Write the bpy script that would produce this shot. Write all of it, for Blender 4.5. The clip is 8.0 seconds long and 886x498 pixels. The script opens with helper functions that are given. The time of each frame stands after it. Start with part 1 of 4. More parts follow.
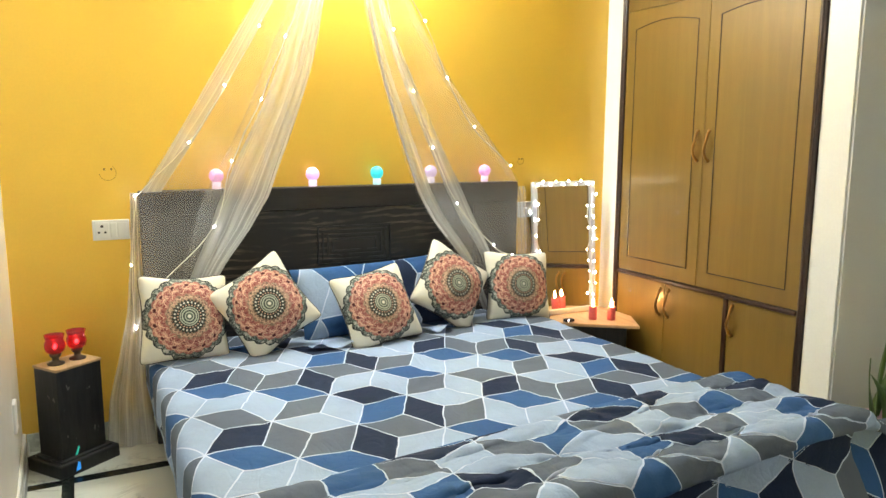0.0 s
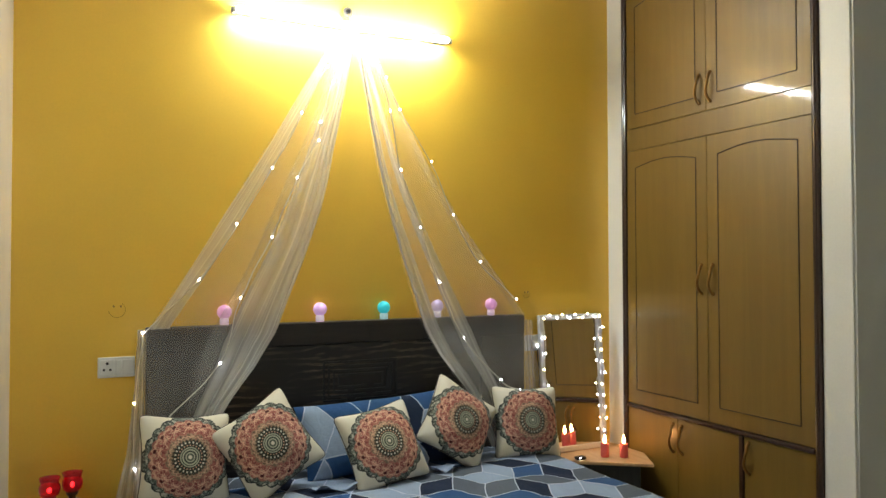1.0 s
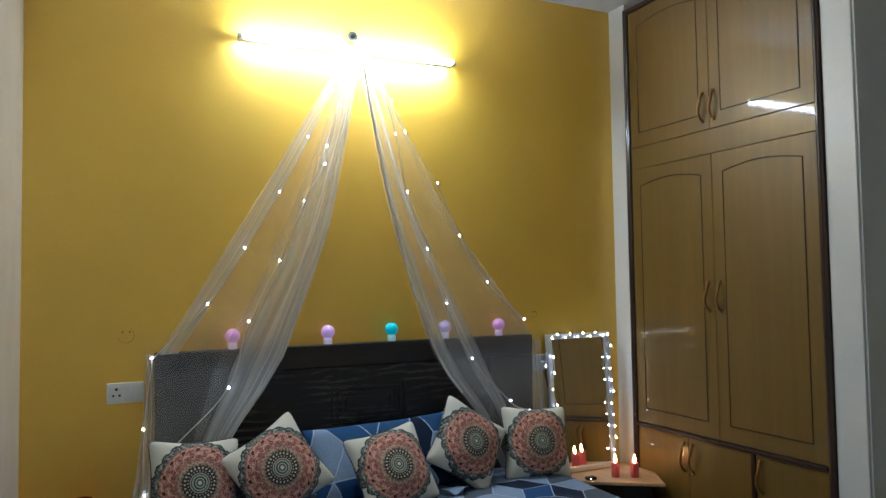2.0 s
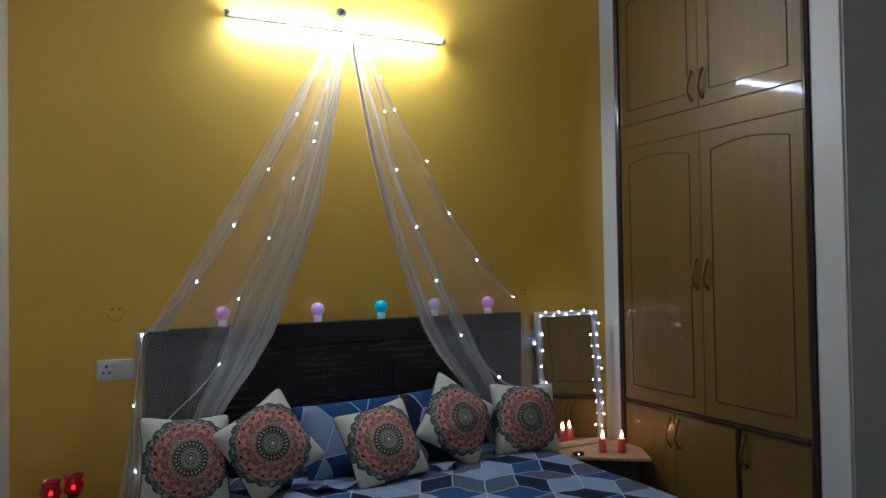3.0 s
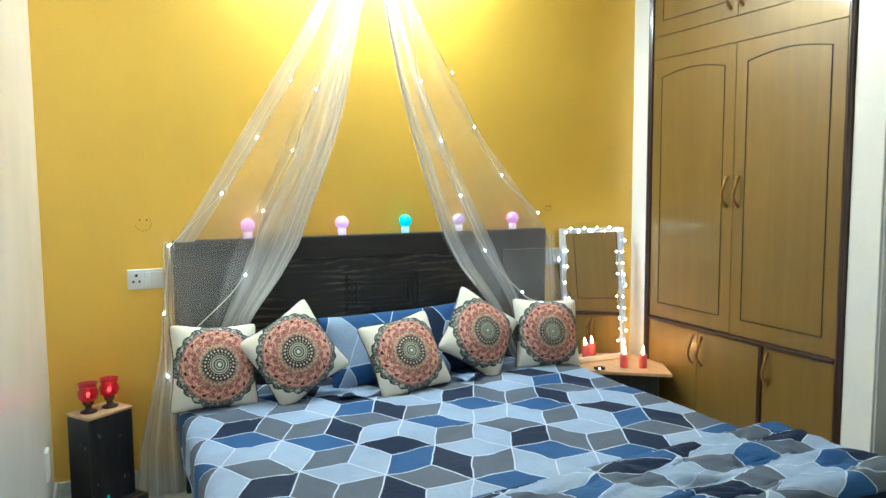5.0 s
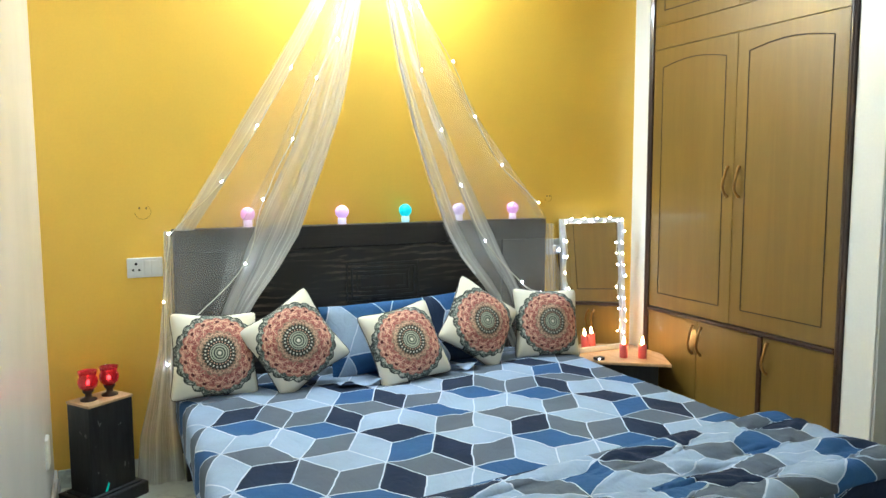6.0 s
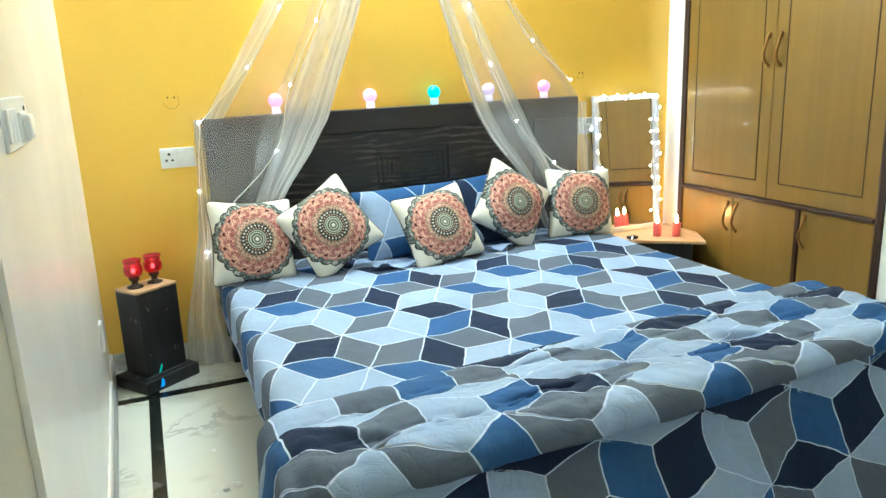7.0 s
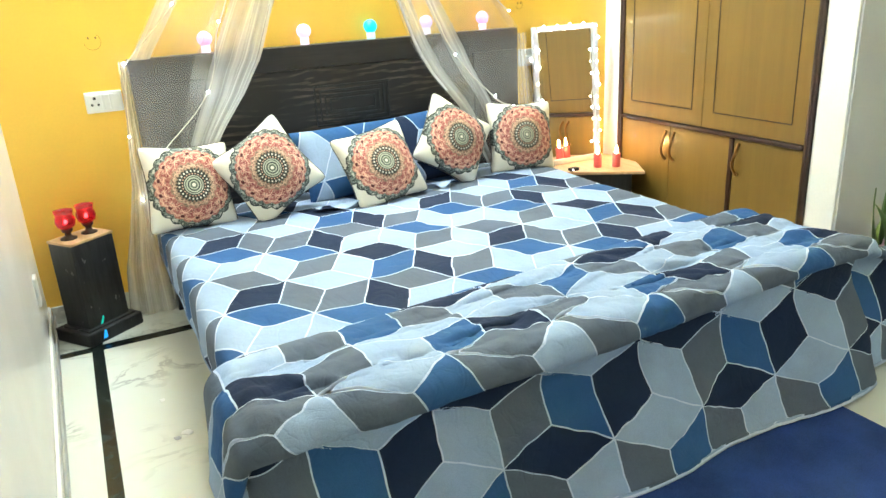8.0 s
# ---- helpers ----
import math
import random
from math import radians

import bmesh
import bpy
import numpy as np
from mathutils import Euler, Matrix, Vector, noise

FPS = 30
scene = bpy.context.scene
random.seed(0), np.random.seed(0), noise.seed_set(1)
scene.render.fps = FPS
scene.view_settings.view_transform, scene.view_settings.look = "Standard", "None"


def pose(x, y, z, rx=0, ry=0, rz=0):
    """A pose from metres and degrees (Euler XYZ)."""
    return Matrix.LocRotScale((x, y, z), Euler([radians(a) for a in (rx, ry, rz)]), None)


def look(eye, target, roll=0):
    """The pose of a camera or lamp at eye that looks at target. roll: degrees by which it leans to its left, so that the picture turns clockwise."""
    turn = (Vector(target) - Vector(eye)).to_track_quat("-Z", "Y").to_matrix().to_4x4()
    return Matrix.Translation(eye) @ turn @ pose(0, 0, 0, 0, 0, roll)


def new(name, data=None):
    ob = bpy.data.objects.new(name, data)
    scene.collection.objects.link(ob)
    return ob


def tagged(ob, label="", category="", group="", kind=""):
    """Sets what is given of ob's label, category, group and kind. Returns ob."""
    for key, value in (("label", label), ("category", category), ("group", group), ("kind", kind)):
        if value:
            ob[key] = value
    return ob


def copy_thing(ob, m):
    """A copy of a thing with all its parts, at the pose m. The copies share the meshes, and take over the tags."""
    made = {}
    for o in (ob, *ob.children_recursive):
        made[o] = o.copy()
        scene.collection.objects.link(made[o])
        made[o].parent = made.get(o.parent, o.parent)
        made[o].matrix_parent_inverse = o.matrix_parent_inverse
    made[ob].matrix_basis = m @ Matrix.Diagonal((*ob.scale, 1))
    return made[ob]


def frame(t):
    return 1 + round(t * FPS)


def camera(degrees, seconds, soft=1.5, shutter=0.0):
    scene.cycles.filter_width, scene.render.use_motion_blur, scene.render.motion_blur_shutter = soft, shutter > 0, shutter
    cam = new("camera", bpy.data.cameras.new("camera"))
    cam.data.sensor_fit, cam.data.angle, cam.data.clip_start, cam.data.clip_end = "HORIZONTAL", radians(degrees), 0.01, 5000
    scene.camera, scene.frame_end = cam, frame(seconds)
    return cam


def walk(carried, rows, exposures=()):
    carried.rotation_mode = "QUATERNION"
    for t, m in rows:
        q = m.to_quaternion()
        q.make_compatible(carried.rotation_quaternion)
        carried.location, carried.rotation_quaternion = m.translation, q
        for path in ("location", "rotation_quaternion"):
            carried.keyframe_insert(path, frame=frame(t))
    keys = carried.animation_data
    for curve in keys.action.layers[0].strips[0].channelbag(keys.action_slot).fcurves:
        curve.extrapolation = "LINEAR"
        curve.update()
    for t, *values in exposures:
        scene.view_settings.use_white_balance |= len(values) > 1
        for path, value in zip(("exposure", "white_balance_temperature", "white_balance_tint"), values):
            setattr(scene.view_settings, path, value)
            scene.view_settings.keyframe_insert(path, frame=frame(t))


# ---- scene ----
cam = camera(62.5, 8.0)
PATH = [
    (0, (-1.241, -3.617, 1.41), (-0.357, -1.848, 1.106), 0.2),
    (0.5, (-1.245, -3.613, 1.43), (-0.406, -1.799, 1.368), -0.5),
    (1, (-1.253, -3.619, 1.445), (-0.371, -1.824, 1.489), -0.1),
    (1.5, (-1.269, -3.613, 1.459), (-0.399, -1.814, 1.552), -0.7),
    (2.8, (-1.262, -3.637, 1.46), (-0.38, -1.845, 1.55), -1.3),
    (3, (-1.268, -3.633, 1.44), (-0.374, -1.845, 1.483), -0.9),
    (3.5, (-1.253, -3.635, 1.427), (-0.37, -1.841, 1.358), -1.1),
    (4, (-1.247, -3.627, 1.416), (-0.397, -1.827, 1.217), -0.5),
    (4.5, (-1.236, -3.629, 1.424), (-0.42, -1.812, 1.245), -0.4),
    (6, (-1.244, -3.621, 1.403), (-0.424, -1.808, 1.204), -0.2),
    (6.5, (-1.252, -3.623, 1.385), (-0.453, -1.814, 1.087), -0.8),
    (7, (-1.26, -3.617, 1.349), (-0.538, -1.816, 0.865), -2.3),
    (7.5, (-1.254, -3.621, 1.356), (-0.511, -1.88, 0.711), -2.4),
    (8, (-1.236, -3.622, 1.38), (-0.416, -1.925, 0.71), -3.2),
]
EXPOSURES = [(0.0, 1.1, 7000, 9), (0.5, 0.5, 7600, 9), (1.0, -0.1, 6900, 9), (1.5, -0.35, 6000, 8), (3.0, -1.33, 5300, 18), (3.5, -0.9, 5300, 13), (4.0, 0.0, 5300, 4), (4.5, 0.76, 5450, 2), (6.0, 0.87, 5850, 4), (7.0, 1.36, 5800, 0), (8.0, 1.71, 6200, 2)]
walk(cam, [(t, look(eye, target, roll)) for t, eye, target, roll in PATH], EXPOSURES)

# ---- light ----
world = bpy.data.worlds.new("world")
scene.world = world
world.use_nodes = True
world.node_tree.nodes["Background"].inputs[0].default_value = (0.05, 0.05, 0.055, 1)
world.node_tree.nodes["Background"].inputs[1].default_value = 0.2
TUBE = 265.0        # wall tube
FAIRY = 48.0        # small LED bulbs
FLAME = 130.0

# ---- helpers for building ----
ORIGIN = {}


def thing(name, loc, label, category, group="", kind=""):
    ob = new(name)
    ob.location = loc
    ob.empty_display_size = 0.05
    ORIGIN[ob] = Vector(loc)
    return tagged(ob, label, category, group, kind)


def link_mesh(name, bm, material, origin, smooth):
    me = bpy.data.meshes.new(name)
    bm.normal_update()
    bm.to_mesh(me)
    bm.free()
    for m in (material if isinstance(material, (list, tuple)) else [material]):
        me.materials.append(m)
    if origin is not None:
        me.transform(Matrix.Translation(-origin))
    if smooth:
        me.polygons.foreach_set("use_smooth", [True] * len(me.polygons))
    return new(name, me)


def part(name, bm, material, parent, label="", smooth=False):
    """One mesh under a thing or under a part; bm is in world metres."""
    o = ORIGIN[parent]
    ob = link_mesh(name, bm, material, o, smooth)
    ob.parent = parent
    ORIGIN[ob] = o
    if label:
        ob["label"] = label
    return ob


def solo(name, bm, material, label, category, group="", kind="", smooth=False):
    ob = link_mesh(name, bm, material, None, smooth)
    ORIGIN[ob] = Vector((0, 0, 0))
    return tagged(ob, label, category, group, kind)


def box(x0, x1, y0, y1, z0, z1, bevel=0.0, bm=None, m=None):
    bm = bm or bmesh.new()
    r = bmesh.ops.create_cube(bm, size=1.0)
    vs = r["verts"]
    bmesh.ops.scale(bm, vec=(x1 - x0, y1 - y0, z1 - z0), verts=vs)
    bmesh.ops.translate(bm, vec=((x0 + x1) / 2, (y0 + y1) / 2, (z0 + z1) / 2), verts=vs)
    if m is not None:
        bmesh.ops.transform(bm, matrix=m, verts=vs)
    if bevel:
        es = list({e for v in vs for e in v.link_edges})
        bmesh.ops.bevel(bm, geom=es, offset=bevel, segments=2, affect="EDGES", profile=0.5)
    return bm


def prism(poly, z0, z1, bevel=0.0, bm=None):
    bm = bm or bmesh.new()
    lo = [bm.verts.new((x, y, z0)) for x, y in poly]
    hi = [bm.verts.new((x, y, z1)) for x, y in poly]
    n = len(poly)
    fs = [bm.faces.new(lo[::-1]), bm.faces.new(hi)]
    for k in range(n):
        fs.append(bm.faces.new((lo[k], lo[(k + 1) % n], hi[(k + 1) % n], hi[k])))
    bmesh.ops.recalc_face_normals(bm, faces=fs)
    if bevel:
        bmesh.ops.bevel(bm, geom=list({e for f in fs for e in f.edges}), offset=bevel, segments=2, affect="EDGES", profile=0.5)
    return bm


def lathe(profile, centre, seg=24, bm=None):
    """A turned shape: profile of (radius, height)."""
    bm = bm or bmesh.new()
    cx, cy, cz = centre
    rings = []
    for r, h in profile:
        rings.append([bm.verts.new((cx + r * math.cos(2 * math.pi * k / seg), cy + r * math.sin(2 * math.pi * k / seg), cz + h)) for k in range(seg)])
    for a, b in zip(rings, rings[1:]):
        for k in range(seg):
            bm.faces.new((a[k], a[(k + 1) % seg], b[(k + 1) % seg], b[k]))
    bm.faces.new(rings[0][::-1])
    bm.faces.new(rings[-1])
    return bm


def sweep(points, radius, seg=6, bm=None, flat=1.0):
    """A round bar along a line of points."""
    bm = bm or bmesh.new()
    pts = [Vector(p) for p in points]
    rings = []
    for k, p in enumerate(pts):
        d = (pts[min(k + 1, len(pts) - 1)] - pts[max(k - 1, 0)]).normalized()
        a = d.cross(Vector((0, 1, 0)))
        if a.length < 1e-3:
            a = d.cross(Vector((1, 0, 0)))
        a.normalize()
        b = d.cross(a)
        rings.append([bm.verts.new(p + radius * (math.cos(2 * math.pi * q / seg) * a + flat * math.sin(2 * math.pi * q / seg) * b)) for q in range(seg)])
    for a, b in zip(rings, rings[1:]):
        for q in range(seg):
            bm.faces.new((a[q], a[(q + 1) % seg], b[(q + 1) % seg], b[q]))
    bm.faces.new(rings[0][::-1])
    bm.faces.new(rings[-1])
    return bm


def ball(c, r, bm=None, sz=1.0, u=10, v=7):
    bm = bm or bmesh.new()
    rr = bmesh.ops.create_uvsphere(bm, u_segments=u, v_segments=v, radius=r)
    bmesh.ops.scale(bm, vec=(1, 1, sz), verts=rr["verts"])
    bmesh.ops.translate(bm, vec=c, verts=rr["verts"])
    return bm


def smoothstep(a, b, x):
    t = min(1.0, max(0.0, (x - a) / (b - a)))
    return t * t * (3 - 2 * t)


def along(table, z):
    """Linear in a short table of (key, value) with falling keys."""
    for (z0, a), (z1, b) in zip(table, table[1:]):
        if z >= z1:
            return a + (b - a) * (z0 - z) / (z0 - z1) if z0 != z1 else a
    return table[-1][1]


def spline(points, n):
    """Points on a smooth line through the given ones."""
    pts = [Vector(p) for p in points]
    pts = [2 * pts[0] - pts[1]] + pts + [2 * pts[-1] - pts[-2]]
    out = []
    for k in range(1, len(pts) - 2):
        a, b, c, d = pts[k - 1:k + 3]
        for q in range(n):
            t = q / n
            out.append(0.5 * (2 * b + (c - a) * t + (2 * a - 5 * b + 4 * c - d) * t * t + (3 * b - a - 3 * c + d) * t ** 3))
    out.append(pts[-2])
    return out


# ---- materials ----
class Tree:
    """Short-hand for shader nodes."""

    def __init__(self, name):
        self.mat = bpy.data.materials.new(name)
        self.mat.use_nodes = True
        self.t = self.mat.node_tree
        self.n = self.t.nodes
        self.p = self.n["Principled BSDF"]

    def put(self, sock, v):
        if isinstance(v, bpy.types.NodeSocket):
            self.t.links.new(v, sock)
        elif isinstance(v, (tuple, list)):
            sock.default_value = (*v, 1.0) if len(v) == 3 and len(sock.default_value) == 4 else v
        else:
            sock.default_value = v

    def math(self, op, a, b=0.0, c=0.0):
        k = self.n.new("ShaderNodeMath")
        k.operation = op
        for s, v in zip(k.inputs, (a, b, c)):
            self.put(s, v)
        return k.outputs[0]

    def mix(self, f, a, b):
        k = self.n.new("ShaderNodeMix")
        k.data_type = "RGBA"
        self.put(k.inputs[0], f)
        self.put(k.inputs[6], a)
        self.put(k.inputs[7], b)
        return k.outputs[2]

    def coord(self, which="Object"):
        return self.n.new("ShaderNodeTexCoord").outputs[which]

    def scaled(self, v, s):
        k = self.n.new("ShaderNodeMapping")
        self.put(k.inputs[0], v)
        self.put(k.inputs[3], s)
        return k.outputs[0]

    def noise(self, vec, scale, detail=4.0, rough=0.55, dist=0.0):
        k = self.n.new("ShaderNodeTexNoise")
        self.put(k.inputs["Vector"], vec)
        for nm, v in (("Scale", scale), ("Detail", detail), ("Roughness", rough), ("Distortion", dist)):
            self.put(k.inputs[nm], v)
        return k.outputs["Fac"]

    def ramp(self, f, lo, hi):
        k = self.n.new("ShaderNodeMapRange")
        k.interpolation_type = "SMOOTHSTEP"
        self.put(k.inputs[0], f)
        self.put(k.inputs[1], lo)
        self.put(k.inputs[2], hi)
        return k.outputs[0]

    def bump(self, h, strength, dist=0.002):
        k = self.n.new("ShaderNodeBump")
        self.put(k.inputs["Height"], h)
        k.inputs["Strength"].default_value = strength
        k.inputs["Distance"].default_value = dist
        self.put(self.p.inputs["Normal"], k.outputs[0])

    def base(self, c, rough=0.5, metal=0.0, **more):
        self.put(self.p.inputs["Base Color"], c)
        self.put(self.p.inputs["Roughness"], rough)
        self.put(self.p.inputs["Metallic"], metal)
        for k, v in more.items():
            self.put(self.p.inputs[k.replace("_", " ")], v)
        return self.mat


def paint(name, c, rough=0.5, amount=0.06, grain=90.0, **more):
    t = Tree(name)
    v = t.coord()
    big = t.noise(v, 1.3, 3.0)
    small = t.noise(v, grain, 3.0)
    f = t.math("ADD", t.math("MULTIPLY", big, 0.7), t.math("MULTIPLY", small, 0.3))
    lo = tuple(x * (1 - amount) for x in c)
    hi = tuple(min(1.0, x * (1 + amount)) for x in c)
    t.bump(small, 0.12, 0.001)
    return t.base(t.mix(t.ramp(f, 0.3, 0.7), lo, hi), t.math("ADD", rough - 0.05, t.math("MULTIPLY", big, 0.1)), **more)


def wood(name, dark, light, rough=0.4, axis="z", fine=1.0, coat=0.0):
    t = Tree(name)
    s = {"z": (14, 14, 0.7), "x": (0.7, 14, 14), "y": (14, 0.7, 14)}[axis]
    v = t.scaled(t.coord(), tuple(q * fine for q in s))
    g = t.noise(v, 2.2, 7.0, 0.62, 0.7)
    streak = t.noise(t.scaled(t.coord(), tuple(q * 7 * fine for q in s)), 3.0, 3.0, 0.6)
    big = t.noise(t.coord(), 0.9, 2.0)
    f = t.math("ADD", t.math("MULTIPLY", g, 0.6), t.math("ADD", t.math("MULTIPLY", streak, 0.25), t.math("MULTIPLY", big, 0.15)))
    t.bump(streak, 0.08, 0.001)
    if coat:
        # lacquer that follows the grain in faint flutes
        k = t.n.new("ShaderNodeBump")
        k.inputs["Strength"].default_value, k.inputs["Distance"].default_value = 0.5, 0.0010
        t.put(k.inputs["Height"], t.noise(t.scaled(t.coord(), tuple(q * 1.6 for q in s)), 1.5, 2.0, 0.5))
        t.put(t.p.inputs["Coat Normal"], k.outputs[0])
    return t.base(t.mix(t.ramp(f, 0.32, 0.68), dark, light), t.math("ADD", rough - 0.06, t.math("MULTIPLY", g, 0.12)), Coat_Weight=coat, Coat_Roughness=0.06)


def worn_black(name):
    """Black stained boards with pale scuffs and dust specks."""
    t = Tree(name)
    g = t.noise(t.scaled(t.coord(), (9, 9, 1.2)), 4.0, 6.0, 0.6, 0.5)
    col = t.mix(t.ramp(g, 0.3, 0.7), (0.008, 0.008, 0.009), (0.026, 0.025, 0.026))
    speck = t.ramp(t.noise(t.scaled(t.coord(), (1.0, 1.0, 0.6)), 38.0, 3.0, 0.5), 0.68, 0.74)
    col = t.mix(t.math("MULTIPLY", speck, 0.5), col, (0.32, 0.31, 0.29))
    t.bump(g, 0.3, 0.003)
    return t.base(col, t.math("ADD", 0.34, t.math("MULTIPLY", g, 0.2)))



def cloth(name, c, rough=0.9, amount=0.14, crease=0.0):
    t = Tree(name)
    v = t.coord()
    weave = t.noise(v, 420.0, 2.0)
    big = t.noise(v, 5.0, 4.0)
    wrinkle = t.noise(v, 9.0, 3.0, 0.5, 0.4)
    f = t.math("ADD", t.math("MULTIPLY", weave, 0.5), t.math("MULTIPLY", big, 0.5))
    h = t.math("ADD", t.math("MULTIPLY", wrinkle, 2.5), t.math("MULTIPLY", weave, 0.25))
    if crease:
        # fine sharp wrinkles of pressed cotton
        for sc, wt, st in ((10.0, 1.0, (1.0, 0.55, 1.0)), (24.0, 0.45, (0.7, 1.0, 1.0))):
            n = t.noise(t.scaled(v, st), sc, 2.0, 0.5, 0.9)
            valley = t.ramp(t.math("ABSOLUTE", t.math("SUBTRACT", n, 0.5)), 0.0, 0.07)
            h = t.math("ADD", h, t.math("MULTIPLY", valley, crease * wt))
    t.bump(h, 0.4, 0.005)
    return t.base(t.mix(t.ramp(f, 0.3, 0.7), tuple(x * (1 - amount) for x in c), tuple(min(1, x * (1 + amount)) for x in c)), rough, Specular_IOR_Level=0.25)


def plain(name, c, rough=0.5, metal=0.0, **more):
    t = Tree(name)
    f = t.noise(t.coord(), 35.0, 4.0)
    return t.base(t.mix(f, tuple(x * 0.9 for x in c), tuple(min(1, x * 1.1) for x in c)), t.math("ADD", rough - 0.04, t.math("MULTIPLY", f, 0.08)), metal, **more)


def glow(name, c, strength):
    t = Tree(name)
    return t.base(c, 0.4, Emission_Color=c, Emission_Strength=strength)


YELLOW = paint("yellow_wall_paint", (0.86, 0.528, 0.052), 0.42, 0.04, Coat_Weight=0.7, Coat_Roughness=0.48)
WHITE = paint("white_wall_paint", (0.83, 0.815, 0.75), 0.38, 0.04)
GLOSS = paint("glossy_white_wall_paint", (0.82, 0.795, 0.74), 0.22, 0.04)
CEILING = paint("ceiling_paint", (0.85, 0.85, 0.83), 0.7, 0.03)
# white wall turned from the tube; its shade is put into this grey
ALCOVE_SHADE = paint("alcove_shade_grey", (0.50, 0.50, 0.47), 0.5, 0.05)
BEIGE = paint("beige_door_paint", (0.42, 0.38, 0.28), 0.4, 0.05)
VENEER = wood("wardrobe_veneer", (0.168, 0.098, 0.015), (0.202, 0.119, 0.020), 0.46, "z", 0.6, 0.34)
FRAMEWOOD = wood("dark_polished_frame", (0.022, 0.009, 0.005), (0.06, 0.024, 0.012), 0.32, "z", 1.5, 0.25)
GROOVE = plain("dark_groove", (0.03, 0.013, 0.005), 0.6)
ESPRESSO = wood("espresso_veneer", (0.010, 0.008, 0.007), (0.028, 0.020, 0.016), 0.42, "x")


def open_grain(name, dark, light):
    """Dark stained oak: long wavy figure with pale open grain."""
    t = Tree(name)
    v = t.scaled(t.coord(), (0.22, 1.0, 1.0))
    k = t.n.new("ShaderNodeTexWave")
    k.bands_direction = "Z"
    t.put(k.inputs["Vector"], v)
    for nm, q in (("Scale", 9.0), ("Distortion", 9.0), ("Detail", 3.0), ("Detail Scale", 1.6), ("Detail Roughness", 0.55)):
        k.inputs[nm].default_value = q
    streak = t.noise(t.scaled(t.coord(), (4.0, 90.0, 90.0)), 3.0, 3.0, 0.6)
    patch = t.ramp(t.noise(t.coord(), 4.0, 2.0), 0.35, 0.6)
    f = t.math("MULTIPLY", t.math("MULTIPLY", t.ramp(k.outputs["Fac"], 0.45, 0.95), t.ramp(streak, 0.3, 0.65)), patch)
    t.bump(f, 0.25, 0.002)
    return t.base(t.mix(f, dark, light), 0.46)


ESPRESSO_GRAIN = open_grain("grained_espresso_veneer", (0.012, 0.010, 0.009), (0.135, 0.102, 0.078))
BLACKWOOD = wood("black_stained_wood", (0.006, 0.006, 0.007), (0.022, 0.021, 0.022), 0.38, "z")
WORN_BLACK = worn_black("scuffed_black_wood")
PINE = wood("pale_table_top", (0.45, 0.27, 0.13), (0.62, 0.42, 0.24), 0.4, "y")
BRASS = plain("aged_brass", (0.30, 0.16, 0.05), 0.35, 0.9)
PLASTIC = plain("white_plastic", (0.78, 0.78, 0.75), 0.3)
GREYPLASTIC = plain("grey_plastic", (0.35, 0.36, 0.37), 0.35)
BLACK = plain("black_plastic", (0.012, 0.012, 0.014), 0.4)
CHROME = plain("steel", (0.6, 0.6, 0.6), 0.25, 1.0)
SILVER = plain("silver_foil_frame", (0.56, 0.56, 0.58), 0.35, 0.25)
BED_COLOURS = (("pale_blue", (0.285, 0.372, 0.515)), ("grey", (0.096, 0.119, 0.156)), ("blue", (0.028, 0.090, 0.225)), ("navy", (0.010, 0.020, 0.050)), ("white_line", (0.50, 0.575, 0.70)))
BEDDING = [cloth(w + "_cotton", c, crease=0.45) for w, c in BED_COLOURS]
C_LIGHT, C_GREY, C_BLUE, C_NAVY, C_LINE = BEDDING
CREAM = cloth("cream_canvas", (0.72, 0.66, 0.46))
RUG = cloth("blue_rug_pile", (0.022, 0.052, 0.19), 0.95, 0.35)
LEAF = plain("plant_leaf", (0.05, 0.10, 0.02), 0.4)
PINK = plain("pink_foil", (0.48, 0.26, 0.36), 0.3)
# slight emission stands in for flame light soaking through the wax
RED_WAX = plain("glowing_red_wax", (0.56, 0.085, 0.080), 0.4, 0.0, Emission_Color=(1.0, 0.22, 0.16, 1), Emission_Strength=0.04)
FLAME_M = glow("flame", (1.0, 0.52, 0.16), FLAME)
TUBE_M = glow("tube_light", (0.90, 0.97, 1.0), TUBE)
LED = glow("cool_led", (0.86, 0.9, 1.0), FAIRY)
LED_WARM = glow("warm_led", (1.0, 0.86, 0.5), FAIRY)
WIRE = plain("clear_wire", (0.6, 0.58, 0.5), 0.35)


def marble():
    t = Tree("white_marble")
    v = t.coord()
    w = t.noise(t.scaled(v, (1.0, 2.2, 1.0)), 2.1, 6.0, 0.6, 1.6)
    vein = t.math("ABSOLUTE", t.math("SUBTRACT", w, 0.5))
    f = t.ramp(vein, 0.0, 0.035)
    big = t.noise(v, 1.6, 4.0)
    body = t.mix(big, (0.63, 0.65, 0.58), (0.75, 0.77, 0.69))
    return t.base(t.mix(t.math("MAXIMUM", f, t.ramp(t.noise(v, 3.3, 2.0), 0.66, 0.46)), (0.44, 0.45, 0.41), body), t.math("ADD", 0.17, t.math("MULTIPLY", big, 0.12)))


def dark_marble():
    t = Tree("dark_green_marble")
    w = t.noise(t.coord(), 14.0, 6.0, 0.65, 1.5)
    return t.base(t.mix(t.ramp(w, 0.45, 0.75), (0.008, 0.012, 0.010), (0.05, 0.065, 0.055)), 0.26)


